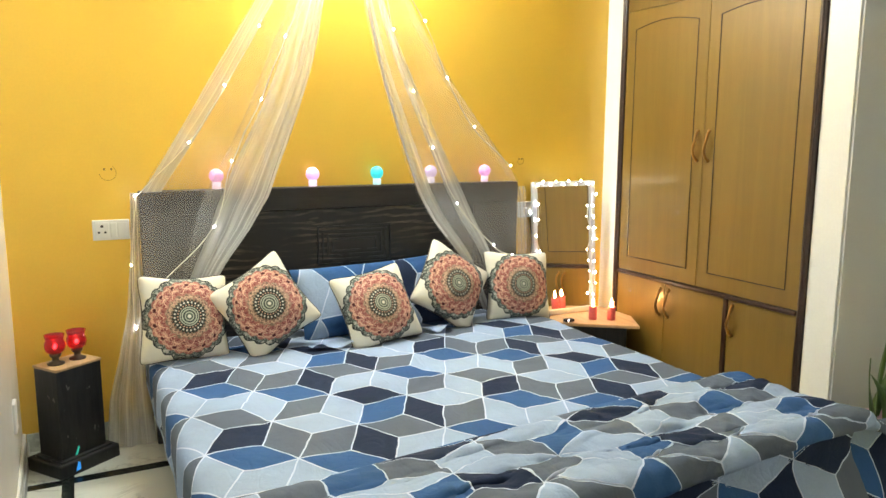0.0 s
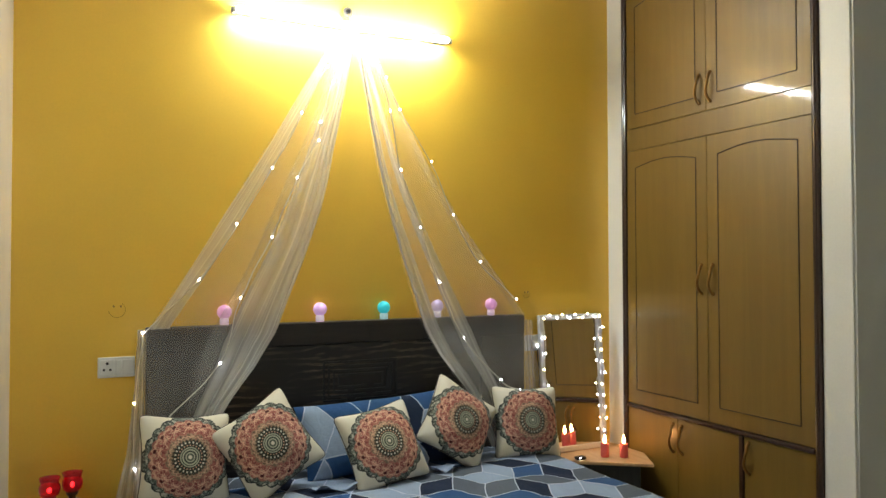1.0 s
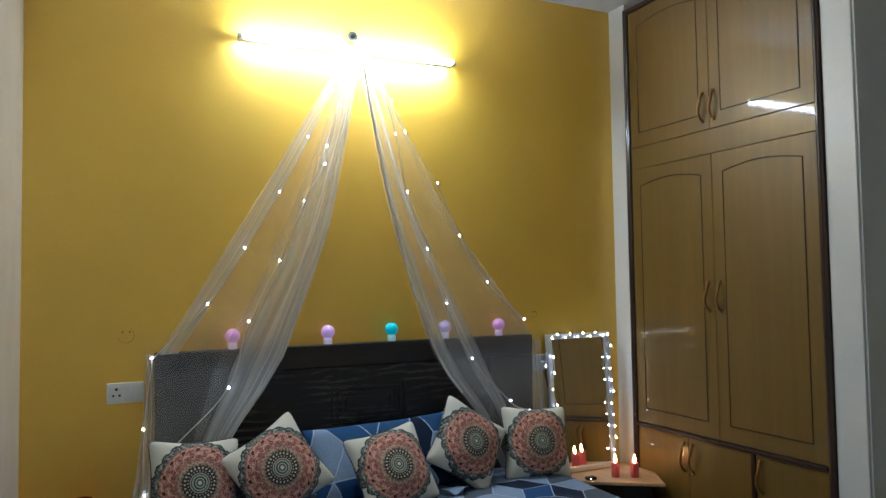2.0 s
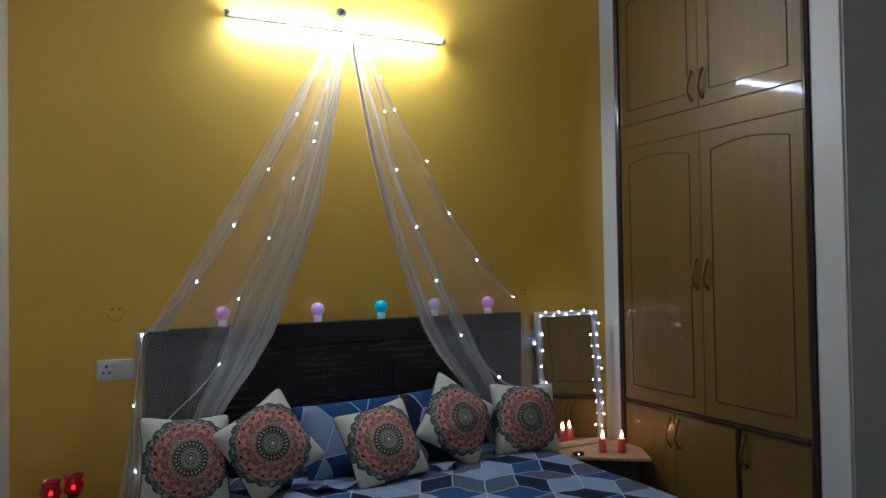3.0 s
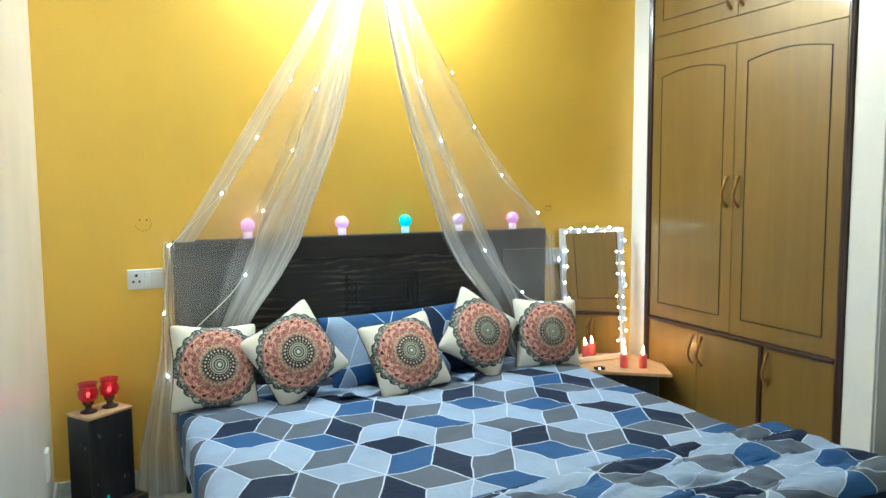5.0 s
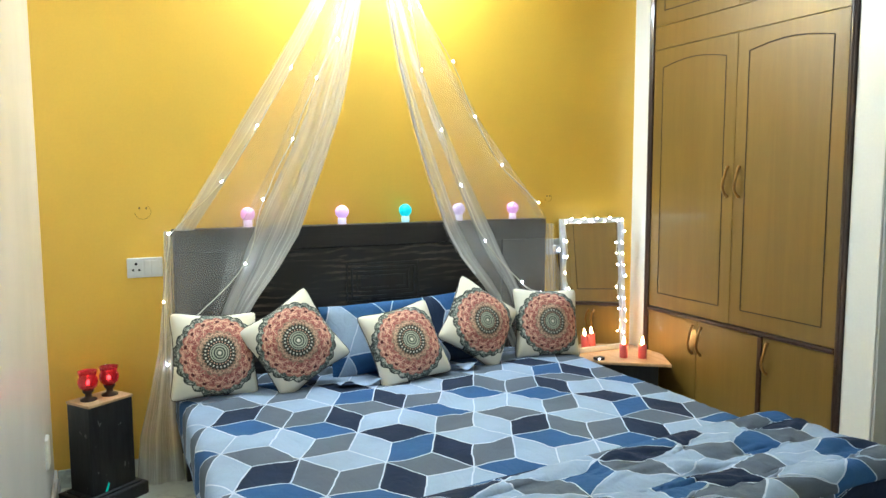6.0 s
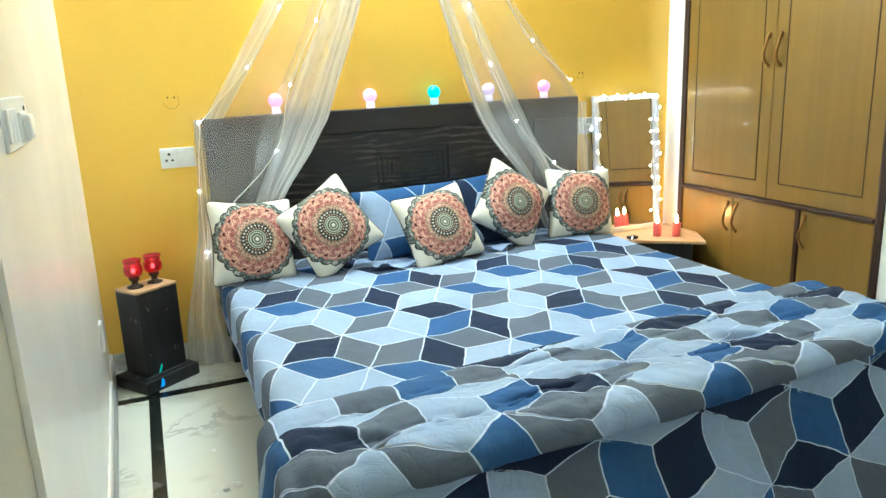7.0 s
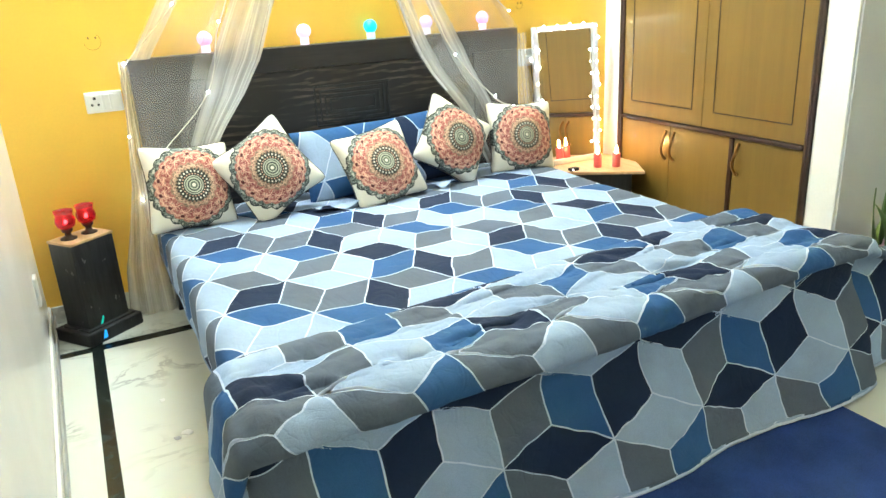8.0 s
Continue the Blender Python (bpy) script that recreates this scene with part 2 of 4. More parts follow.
def net(name, least, folds=0.16, streak=0.02):
    """Sheer tulle: thread lets most light through; folds run with the cloth."""
    t = Tree(name)
    uv = t.coord("UV")
    fold = t.noise(t.scaled(uv, (1.0, 0.05, 1.0)), 8.0, 2.0, 0.5)
    pleat = t.noise(t.scaled(uv, (1.0, 0.018, 1.0)), 34.0, 2.0, 0.5, 0.15)
    dens = t.math("ADD", t.math("MULTIPLY", t.ramp(fold, 0.38, 0.75), folds), t.math("MULTIPLY", t.ramp(pleat, 0.54, 0.66), streak))
    f = t.math("ADD", dens, least)
    dif = t.n.new("ShaderNodeBsdfDiffuse")
    dif.inputs[0].default_value = (0.93, 0.92, 0.88, 1)
    tra = t.n.new("ShaderNodeBsdfTranslucent")
    tra.inputs[0].default_value = (0.93, 0.92, 0.88, 1)
    m1 = t.n.new("ShaderNodeMixShader")
    m1.inputs[0].default_value = 0.45
    t.t.links.new(dif.outputs[0], m1.inputs[1])
    t.t.links.new(tra.outputs[0], m1.inputs[2])
    clear = t.n.new("ShaderNodeBsdfTransparent")
    m2 = t.n.new("ShaderNodeMixShader")
    t.put(m2.inputs[0], f)
    t.t.links.new(clear.outputs[0], m2.inputs[1])
    t.t.links.new(m1.outputs[0], m2.inputs[2])
    t.t.links.new(m2.outputs[0], t.n["Material Output"].inputs[0])
    return t.mat


def mandala():
    """Printed rosette in rings, on cream canvas; the print lies in the cushion's own x and z."""
    t = Tree("mandala_print")
    sep = t.n.new("ShaderNodeSeparateXYZ")
    t.put(sep.inputs[0], t.coord())
    x, z = sep.outputs[0], sep.outputs[2]
    r = t.math("DIVIDE", t.math("SQRT", t.math("ADD", t.math("MULTIPLY", x, x), t.math("MULTIPLY", z, z))), 0.180)
    a = t.math("ARCTAN2", z, x)
    n1 = t.noise(t.coord(), 60.0, 4.0)
    n2 = t.noise(t.coord(), 150.0, 3.0)

    def wave(n, phase=0.0):
        return t.math("SINE", t.math("ADD", t.math("MULTIPLY", a, n), phase))

    def band(v, c, w):
        return t.math("SUBTRACT", 1.0, t.ramp(t.math("ABSOLUTE", t.math("SUBTRACT", v, c)), w * 0.6, w * 1.3))

    def inside(v, c, w=0.012):
        return t.math("SUBTRACT", 1.0, t.ramp(v, c - w, c + w))
    cream, green, ink, salmon, red, peach, beige = (0.76, 0.73, 0.61), (0.060, 0.070, 0.060), (0.018, 0.021, 0.019), (0.45, 0.155, 0.125), (0.23, 0.040, 0.042), (0.80, 0.50, 0.35), (0.50, 0.36, 0.24)
    rr = t.math("ADD", r, t.math("MULTIPLY", t.math("SUBTRACT", n1, 0.5), 0.035))
    n3 = t.noise(t.coord(), 95.0, 2.0)
    col = t.mix(t.ramp(n2, 0.40, 0.60), salmon, tuple(v * 0.70 for v in salmon))
    col = t.mix(t.math("MULTIPLY", t.ramp(n3, 0.52, 0.62), 0.55), col, peach)
    petal, gap = t.math("ABSOLUTE", wave(7)), t.math("ABSOLUTE", wave(7, 1.5708))
    # speckled beige round the eye
    fill = t.mix(t.ramp(n3, 0.42, 0.56), beige, tuple(v * 0.42 for v in beige))
    fill = t.mix(t.math("MULTIPLY", t.ramp(n2, 0.52, 0.62), 0.6), fill, salmon)
    col = t.mix(inside(t.math("SUBTRACT", rr, t.math("MULTIPLY", petal, 0.05)), 0.50, 0.03), col, fill)
    # petals outlined in peach, an outer round between them
    col = t.mix(t.math("MULTIPLY", t.ramp(gap, 0.25, 0.0), band(rr, 0.60, 0.05)), col, red)
    col = t.mix(band(t.math("SUBTRACT", rr, t.math("MULTIPLY", petal, 0.14)), 0.55, 0.015), col, peach)
    col = t.mix(t.math("MULTIPLY", band(t.math("SUBTRACT", rr, t.math("MULTIPLY", gap, 0.09)), 0.72, 0.016), 0.65), col, peach)
    # fine filigree between the petals
    for c, n, w, ph in ((0.44, 14, 0.012, 0.4), (0.645, 14, 0.013, 0.0), (0.70, 21, 0.010, 0.8), (0.785, 21, 0.012, 0.3)):
        lobe = t.math("ABSOLUTE", wave(n, ph))
        col = t.mix(t.math("MULTIPLY", band(t.math("SUBTRACT", rr, t.math("MULTIPLY", lobe, 0.045)), c, w), 0.75), col, peach)
    for c, n, ph in ((0.615, 14, 1.2), (0.735, 28, 0.5)):
        dot = t.math("MULTIPLY", t.ramp(wave(n, ph), 0.45, 0.8), band(rr, c, 0.018))
        col = t.mix(t.math("MULTIPLY", dot, 0.8), col, red)
    # dark seeds
    seed = t.math("MULTIPLY", t.ramp(petal, 0.86, 0.97), band(rr, 0.775, 0.028))
    col = t.mix(seed, col, tuple(v * 0.35 for v in red))
    col = t.mix(t.math("MULTIPLY", t.ramp(gap, 0.88, 0.98), t.math("MULTIPLY", band(rr, 0.675, 0.022), 0.8)), col, red)
    # outer lace
    edge = t.math("ADD", t.math("ADD", r, t.math("MULTIPLY", t.math("ABSOLUTE", wave(11)), -0.05)), t.math("MULTIPLY", t.math("SUBTRACT", n1, 0.5), 0.05))
    lace = t.mix(t.ramp(n2, 0.42, 0.6), green, tuple(v * 4.5 for v in green))
    lace = t.mix(t.math("MULTIPLY", t.ramp(n3, 0.53, 0.61), 0.75), lace, ink)
    lace = t.mix(t.math("MULTIPLY", t.ramp(t.noise(t.coord(), 70.0, 2.0), 0.56, 0.64), 0.6), lace, cream)
    col = t.mix(t.ramp(edge, 0.815, 0.85), col, lace)
    col = t.mix(t.math("MULTIPLY", band(edge, 0.945, 0.014), 0.9), col, ink)
    col = t.mix(t.ramp(edge, 0.955, 0.965), col, cream)
    col = t.mix(t.math("MULTIPLY", t.ramp(n3, 0.62, 0.70), t.math("MULTIPLY", inside(r, 0.80), 0.7)), col, ink)
    # dark ring with beads, then the green eye
    col = t.mix(inside(t.math("SUBTRACT", r, t.math("MULTIPLY", t.math("ABSOLUTE", wave(15)), 0.045)), 0.365, 0.012), col, (0.045, 0.048, 0.036))
    bead = t.math("MULTIPLY", t.ramp(wave(24), 0.0, 0.5), band(r, 0.335, 0.022))
    col = t.mix(bead, col, cream)
    bead = t.math("MULTIPLY", t.ramp(wave(24, 1.5), 0.0, 0.6), band(r, 0.268, 0.014))
    col = t.mix(bead, col, peach)
    col = t.mix(inside(r, 0.235), col, green)
    for c, w in ((0.215, 0.012), (0.165, 0.016), (0.10, 0.014)):
        col = t.mix(band(r, c, w), col, (0.50, 0.53, 0.40))
    col = t.mix(inside(r, 0.075), col, (0.10, 0.13, 0.09))
    col = t.mix(inside(r, 0.045), col, cream)
    t.bump(t.math("ADD", n2, t.math("MULTIPLY", t.noise(t.coord(), 14.0, 3.0), 3.0)), 0.35, 0.004)
    return t.base(col, 0.9)


MARBLE, DARK_MARBLE, MANDALA = marble(), dark_marble(), mandala()
NET, NET_DENSE = net("white_tulle", 0.19, 0.06, 0.015), net("gathered_white_tulle", 0.36, 0.16, 0.16)
t_ = Tree("mirror_glass")
MIRROR = t_.base((0.92, 0.93, 0.92), 0.015, 1.0)
# the tealight's glow in the bowl is added as emission of the glass
t_ = Tree("glowing_red_glass")
RED_GLASS = t_.base((0.42, 0.008, 0.016), 0.05, 0.0, Transmission_Weight=0.62, Emission_Color=(1.0, 0.02, 0.03, 1), Emission_Strength=0.02)

# ---- the room ----
H = 3.15                 # ceiling
XW, XL = 1.672, -1.535   # right-hand and left-hand walls where they meet the yellow wall


def left_x(y):
    """The left wall stands a little out of square."""
    return XL - 0.023 * y


solo("wall_north", box(-1.8, 2.6, 0, 0.14, 0, H), YELLOW, "matt mustard yellow painted bedroom wall behind the bed", "wall", kind="structure")
solo("wall_west", prism([(left_x(0), 0), (left_x(0) - 0.14, 0), (left_x(-2.37) - 0.14, -2.37), (left_x(-2.37), -2.37)], 0, H), GLOSS, "off-white glossy painted side wall", "wall", kind="structure")
door = thing("door_1", (left_x(-2.6), -2.6, 0), "closed beige painted door in the white side wall", "door", kind="structure")
part("door_leaf", prism([(left_x(-2.37) - 0.012, -2.37), (left_x(-2.37) - 0.14, -2.37), (left_x(-3.1) - 0.14, -3.1), (left_x(-3.1) - 0.012, -3.1)], 0, 2.1, 0.003), BEIGE, door)
solo("wall_west_rear", prism([(left_x(-3.1), -3.1), (left_x(-3.1) - 0.14, -3.1), (left_x(-4.18) - 0.14, -4.18), (left_x(-4.18), -4.18)], 0, H), WHITE, "off-white painted wall beside the door", "wall", kind="structure")
solo("wall_over_door", prism([(left_x(-2.37), -2.37), (left_x(-2.37) - 0.14, -2.37), (left_x(-3.1) - 0.14, -3.1), (left_x(-3.1), -3.1)], 2.1, H), WHITE, "off-white painted wall over the door", "wall", kind="structure")
solo("wall_south", box(-1.8, 2.6, -4.32, -4.18, 0, H), WHITE, "plain off-white wall at the far end of the room", "wall", kind="structure")
solo("wall_east_strip", box(XW, 2.4, -0.145, 0, 0, H), WHITE, "narrow white wall strip between yellow wall and wardrobe", "wall", kind="structure")
# thin sheet over the pier's side, coloured grey for the shade there
solo("wall_alcove", box(XW + 0.004, 2.4, -1.622, -1.6105, 0, H), ALCOVE_SHADE, "white side of the alcove, its shade put in as dull grey", "wall", kind="structure")
solo("wall_pillar", box(XW - 0.004, 2.4, -1.61, -1.465, 0, H, 0.004), WHITE, "cream white painted wall pier beside the wardrobe", "wall", kind="structure")
solo("wall_east", box(2.4, 2.55, -4.18, 0, 0, H), WHITE, "white wall at the back of the alcove", "wall", kind="structure")
solo("ceiling", box(-1.8, 2.6, -4.32, 0.14, H, H + 0.12), CEILING, "plain white painted ceiling", "ceiling", kind="structure")
floor = solo("floor", box(-1.8, 2.6, -4.32, 0.14, -0.12, -0.004), DARK_MARBLE, "white marble floor with dark dividing bands", "floor", kind="structure")
# marble slabs with dark bands between
BX, BW = -1.356, 0.023   # band along the room
BY = -0.395              # band across it
for name_, x0, x1, y0, y1 in (("slab", -1.6, BX - BW, -4.20, BY - 0.03), ("slab", -1.6, BX - BW, BY + 0.03, 0.02),
                              ("slab", BX + BW, 0.30, -2.2, BY - 0.03), ("slab", BX + BW, 2.42, BY + 0.03, 0.02),
                              ("slab", 0.302, 2.42, -2.2, BY - 0.03), ("slab", BX + BW, 0.30, -4.20, -2.202), ("slab", 0.302, 2.42, -4.20, -2.202)):
    part(name_, box(x0, x1, y0, y1, -0.01, 0.0, 0.0008), MARBLE, floor)
part("band", box(BX - BW, BX + BW, -4.20, 0.02, -0.01, -0.0006), DARK_MARBLE, floor, "dark green marble band")
part("band", box(BX + BW, 2.42, BY - 0.03, BY + 0.03, -0.01, -0.0006), DARK_MARBLE, floor, "dark green marble band")
# skirting
solo("baseboard", prism([(left_x(0) + 0.001, -0.001), (left_x(0) + 0.013, -0.014), (left_x(-2.37) + 0.013, -2.37), (left_x(-2.37) + 0.001, -2.37)], 0, 0.092, 0.003), WHITE, "white painted skirting along the side wall", "skirting", kind="structure")
# added grey strip: the shade on the skirting's face, done in colour
solo("skirting_shade", prism([(left_x(0) + 0.0135, -0.0145), (left_x(0) + 0.024, -0.0145), (left_x(-2.37) + 0.024, -2.369), (left_x(-2.37) + 0.0135, -2.369)], 0, 0.052, 0.002), plain("skirting_shade_grey", (0.30, 0.31, 0.29), 0.35), "thin grey strip for the shaded face of the white skirting", "skirting", kind="structure")
solo("baseboard_north", box(left_x(0) + 0.014, XW, -0.012, -0.0005, 0, 0.085, 0.003), MARBLE, "pale marble skirting under the yellow wall", "skirting", kind="structure")

# ---- the wardrobe ----
WX = 1.665               # plane of its doors
wardrobe = thing("wardrobe", (WX, -0.8, 0), "built-in honey brown veneer wardrobe with dark frame", "wardrobe")
YA, YB = -0.185, -1.428  # doors from and to
part("carcass", box(WX + 0.03, 2.39, -1.464, -0.146, 0, 3.11), VENEER, wardrobe)
for y0, y1 in ((YA + 0.002, -0.147), (-1.463, YB - 0.002)):
    bm = box(WX - 0.012, WX + 0.05, y0, y1, 0, 3.105, 0.008)
    box(WX - 0.018, WX, (y0 + y1) / 2 - 0.008, (y0 + y1) / 2 + 0.008, 0, 3.105, 0.006, bm)
    part("frame_post", bm, FRAMEWOOD, wardrobe, "dark polished wooden post")
part("frame_head", box(WX - 0.012, WX + 0.05, YB, YA, 3.075, 3.105, 0.006), FRAMEWOOD, wardrobe, "dark polished wooden head")
part("fascia", box(WX + 0.001, WX + 0.03, YB, YA, 2.121, 2.249, 0.002), VENEER, wardrobe)
part("ledge", box(WX - 0.014, WX + 0.03, YB, YA, 0.604, 0.626, 0.006), FRAMEWOOD, wardrobe, "dark wooden ledge moulding")
part("divider", box(WX - 0.008, WX + 0.03, -1.030, -1.004, 0.09, 0.602, 0.004), FRAMEWOOD, wardrobe, "dark wooden divider")
part("plinth", box(WX + 0.004, WX + 0.03, YB, YA, 0.0, 0.088, 0.002), FRAMEWOOD, wardrobe)


def handle(y, z, length, parent, lean=1):
    """Bow handle, standing off the door on two feet."""
    pts = []
    for k in range(13):
        q = k / 12
        out = 0.030 * math.sin(math.pi * q) ** 0.6
        pts.append((WX - 0.002 - out, y + lean * 0.006 * math.sin(2 * math.pi * q), z - length / 2 + length * q))
    bm = sweep(pts, 0.0075, 8)
    for s in (-1, 1):
        ball((WX - 0.003, y, z + s * length / 2), 0.010, bm)
    part("handle", bm, BRASS, parent, "curved antique brass pull handle", smooth=True)


def leaf(y0, y1, z0, z1, arch, handle_y, handle_z, inset=0.075, panel=True, length=0.15):
    door_ = part("wardrobe_door", box(WX, WX + 0.022, y0 + 0.0012, y1 - 0.0012, z0 + 0.0012, z1 - 0.0012, 0.0025), VENEER, wardrobe)
    if panel:
        a, b, lo, hi = y0 + inset, y1 - inset, z0 + 0.085, z1 - 0.105
        pts = [(WX - 0.0006, a, hi), (WX - 0.0006, a, lo), (WX - 0.0006, b, lo), (WX - 0.0006, b, hi)]
        top = [(WX - 0.0006, b + (a - b) * k / 10, hi + arch * math.sin(math.pi * (0.5 if arch == 0 else 1) * k / 10)) for k in range(1, 10)]
        line = pts + (top if arch else []) + [pts[0]]
        bm = bmesh.new()
        for p, q in zip(line, line[1:]):
            sweep([p, q], 0.0027, 6, bm)
        part("groove", bm, GROOVE, door_, "dark routed panel line")
    handle(handle_y, handle_z, length, door_)
    return door_


YM = -0.808
leaf(YM, YA, 0.627, 2.120, 0.03, -0.768, 1.368)
leaf(YB, YM, 0.627, 2.120, 0.03, -0.845, 1.368)
leaf(YM, YA, 2.250, 3.074, 0.03, -0.762, 2.373)
leaf(YB, YM, 2.250, 3.074, 0.03, -0.838, 2.373)
leaf(-0.585, YA, 0.09, 0.603, 0, -0.552, 0.492, panel=False)
leaf(-1.003, -0.585, 0.09, 0.603, 0, -0.616, 0.492, panel=False)
leaf(YB, -1.031, 0.09, 0.603, 0, -1.060, 0.498, panel=False)

# ---- the bed ----
bed = thing("double_bed", (0, -1.0, 0), "dark espresso wooden double bed with carved headboard", "bed")
hb = part("headboard", box(-1.0, 1.0, -0.066, -0.012, 0.10, 1.162, 0.004), ESPRESSO, bed)
part("headboard_rail", box(-1.0, 1.0, -0.084, -0.066, 1.052, 1.161, 0.003), ESPRESSO, hb)
for s in (-1, 1):
    part("headboard_stile", box(min(s * 0.72, s * 0.999), max(s * 0.72, s * 0.999), -0.082, -0.066, 0.30, 1.050, 0.003), ESPRESSO, hb)
part("headboard_panel", box(-0.718, 0.718, -0.074, -0.066, 0.30, 1.049, 0.002), ESPRESSO_GRAIN, hb, "dark panel with wavy wood grain")


def meander(x, z, w, h):
    """Carved square meander of raised strips, ring within ring."""
    for k in range(4):
        a, b, t = w / 2 - 0.026 * k, h / 2 - 0.022 * k, 0.0085
        gap = 0.05 if k % 2 else -0.05
        bm = box(x - a, x + a, -0.080, -0.0735, z + b - t, z + b, 0.001)
        box(x - a, x + gap - 0.02, -0.080, -0.0735, z - b, z - b + t, 0.001, bm)
        box(x + gap + 0.02, x + a, -0.080, -0.0735, z - b, z - b + t, 0.001, bm)
        box(x - a, x - a + t, -0.0798, -0.0735, z - b + t, z + b - t, 0.001, bm)
        box(x + a - t, x + a, -0.0798, -0.0735, z - b + t, z + b - t, 0.001, bm)
        part("carved_ring", bm, BLACKWOOD, hb, "carved square meander ornament")


meander(0.02, 0.862, 0.40, 0.20)
for s in (-1, 1):
    part("side_rail", box(s * 0.955 - 0.02, s * 0.955 + 0.02, -2.06, -0.07, 0.10, 0.27, 0.004), ESPRESSO, bed)
    for y in (-0.14, -2.02):
        part("leg", box(s * 0.95 - 0.035, s * 0.95 + 0.035, y - 0.035, y + 0.035, 0, 0.12, 0.004), BLACKWOOD, bed)
part("foot_rail", box(-0.975, 0.975, -2.10, -2.06, 0.08, 0.28, 0.004), ESPRESSO, bed)
solo("mattress", box(-0.985, 0.985, -2.08, -0.09, 0.25, 0.44, 0.04), CREAM, "thick cream mattress on the bed under the sheet", "mattress")

# bedding print: diamonds in tumbling blocks, in a repeat of four columns by two
DX, DY = 0.25, 0.322


def tone(kind, i, j):
    odd = j % 2 == 1
    i = i % 4
    if kind == "V":
        return (0, 1 if odd else 0, 3 if odd else 0, 3 if odd else 0)[i]
    if kind == "U":
        return (3 if odd else 0, 1, 2 if odd else 0, 1)[i]
    return (2 if odd else 1, 0 if odd else 2, 1 if odd else 3, 0 if odd else 2)[i]


def printed(place, cols, rows, bounds, at, cuts=6, line=0.0032, askew=None):
    """Cloth with the diamond print, cut to bounds (s0, s1, t0, t1). place(s, t) gives the point of space for a point of cloth, at(i, j) the print's knots."""
    bm = bmesh.new()
    found = {}

    def vert(p):
        key = (round(p[0], 5), round(p[1], 5))
        if key not in found:
            found[key] = bm.verts.new((p[0], p[1], 0))
        return found[key]
    e = line / 0.17
    g = [0.0, e] + [e + (1 - 2 * e) * k / cuts for k in range(1, cuts)] + [1 - e, 1.0]
    s0, s1, t0, t1 = bounds
    for i in range(*cols):
        for j in range(*rows):
            for kind in "VUD":
                a = at(i, j)
                if kind == "V":
                    b = at(i, j + 1)
                    c, d = (at(i - 1, j), at(i + 1, j)) if i % 2 else (at(i - 1, j + 1), at(i + 1, j + 1))
                elif kind == "U":
                    b = at(i + 1, j - 1) if i % 2 else at(i + 1, j)
                    c, d = at(i, j - 1), (at(i + 1, j) if i % 2 else at(i + 1, j + 1))
                else:
                    b = at(i + 1, j) if i % 2 else at(i + 1, j + 1)
                    c, d = at(i, j + 1), (at(i + 1, j - 1) if i % 2 else at(i + 1, j))
                a, b, c, d = (np.array(q) for q in (a, b, c, d))
                c, d = (a + b + c) / 3, (a + b + d) / 3
                four = np.array((a, b, c, d))
                if four[:, 0].max() < s0 or four[:, 0].min() > s1 or four[:, 1].max() < t0 or four[:, 1].min() > t1:
                    continue
                m = tone(kind, i, j)
                for p in range(len(g) - 1):
                    for q in range(len(g) - 1):
                        f = bm.faces.new([vert(a + u * (c - a) + v * (d - a)) for u, v in ((g[p], g[q]), (g[p + 1], g[q]), (g[p + 1], g[q + 1]), (g[p], g[q + 1]))])
                        f.material_index = 4 if p in (0, len(g) - 2) or q in (0, len(g) - 2) else m
    for co, no in (((s0, 0, 0), (-1, 0, 0)), ((s1, 0, 0), (1, 0, 0)), ((0, t0, 0), (0, -1, 0)), ((0, t1, 0), (0, 1, 0))) + ((askew,) if askew else ()):
        bmesh.ops.bisect_plane(bm, geom=bm.verts[:] + bm.edges[:] + bm.faces[:], dist=1e-5, plane_co=co, plane_no=no, clear_outer=True)
    for v in bm.verts:
        s_, t_ = v.co.x, v.co.y
        wob = Vector((s_ * 6, t_ * 6, 0.0))
        fine = wob * 3.4
        ds = 0.009 * noise.noise(wob) + 0.0035 * noise.noise(fine)
        dt = 0.009 * noise.noise(wob + Vector((7, 3, 1))) + 0.0035 * noise.noise(fine + Vector((2, 9, 4)))
        calm = clamp(0, 1, min(s_ - s0, s1 - s_, t_ - t0, t1 - t_) / 0.04)
        v.co = place(s_ + ds * calm, t_ + dt * calm)
    bmesh.ops.recalc_face_normals(bm, faces=bm.faces[:])
    return bm


def clamp(lo, hi, x):
    return min(hi, max(lo, x))


def sheet_at(i, j):
    x = -0.945 + DX * i
    return x, (-1.045 if i % 2 == 0 else -0.885) + 0.05 * x - DY * j


def sheet_place(s, t):
    """Flat on the mattress, rounded over both sides and hanging there."""
    n = noise.noise(Vector((s * 2.2, t * 2.2, 0.3))) * 0.007 + noise.noise(Vector((s * 7, t * 5, 2.0))) * 0.004 - 0.006 * max(0.0, 1 - 9 * abs(noise.noise(Vector((s * 2.6 + 3, t * 3.1, 8.0)))))
    over = abs(s) - 0.96
    if over <= 0:
        return Vector((s, t, 0.452 + n))
    sg = 1 if s > 0 else -1
    r = 0.055
    ang = min(over / r, math.pi / 2)
    x, z = 0.96 + r * math.sin(ang), 0.452 - r * (1 - math.cos(ang))
    rest = max(0.0, over - r * math.pi / 2)
    return Vector((sg * (x + 0.03 * rest + 0.012 * noise.noise(Vector((t * 4, rest * 3, 5.0 + sg))) * min(1, rest * 8)), t, z - rest + n))


HEM = 0.96 + 0.055 * math.pi / 2 + 0.105
bm = printed(sheet_place, (-2, 11), (-5, 5), (-HEM, HEM + 0.05, -2.02, -0.095), sheet_at)
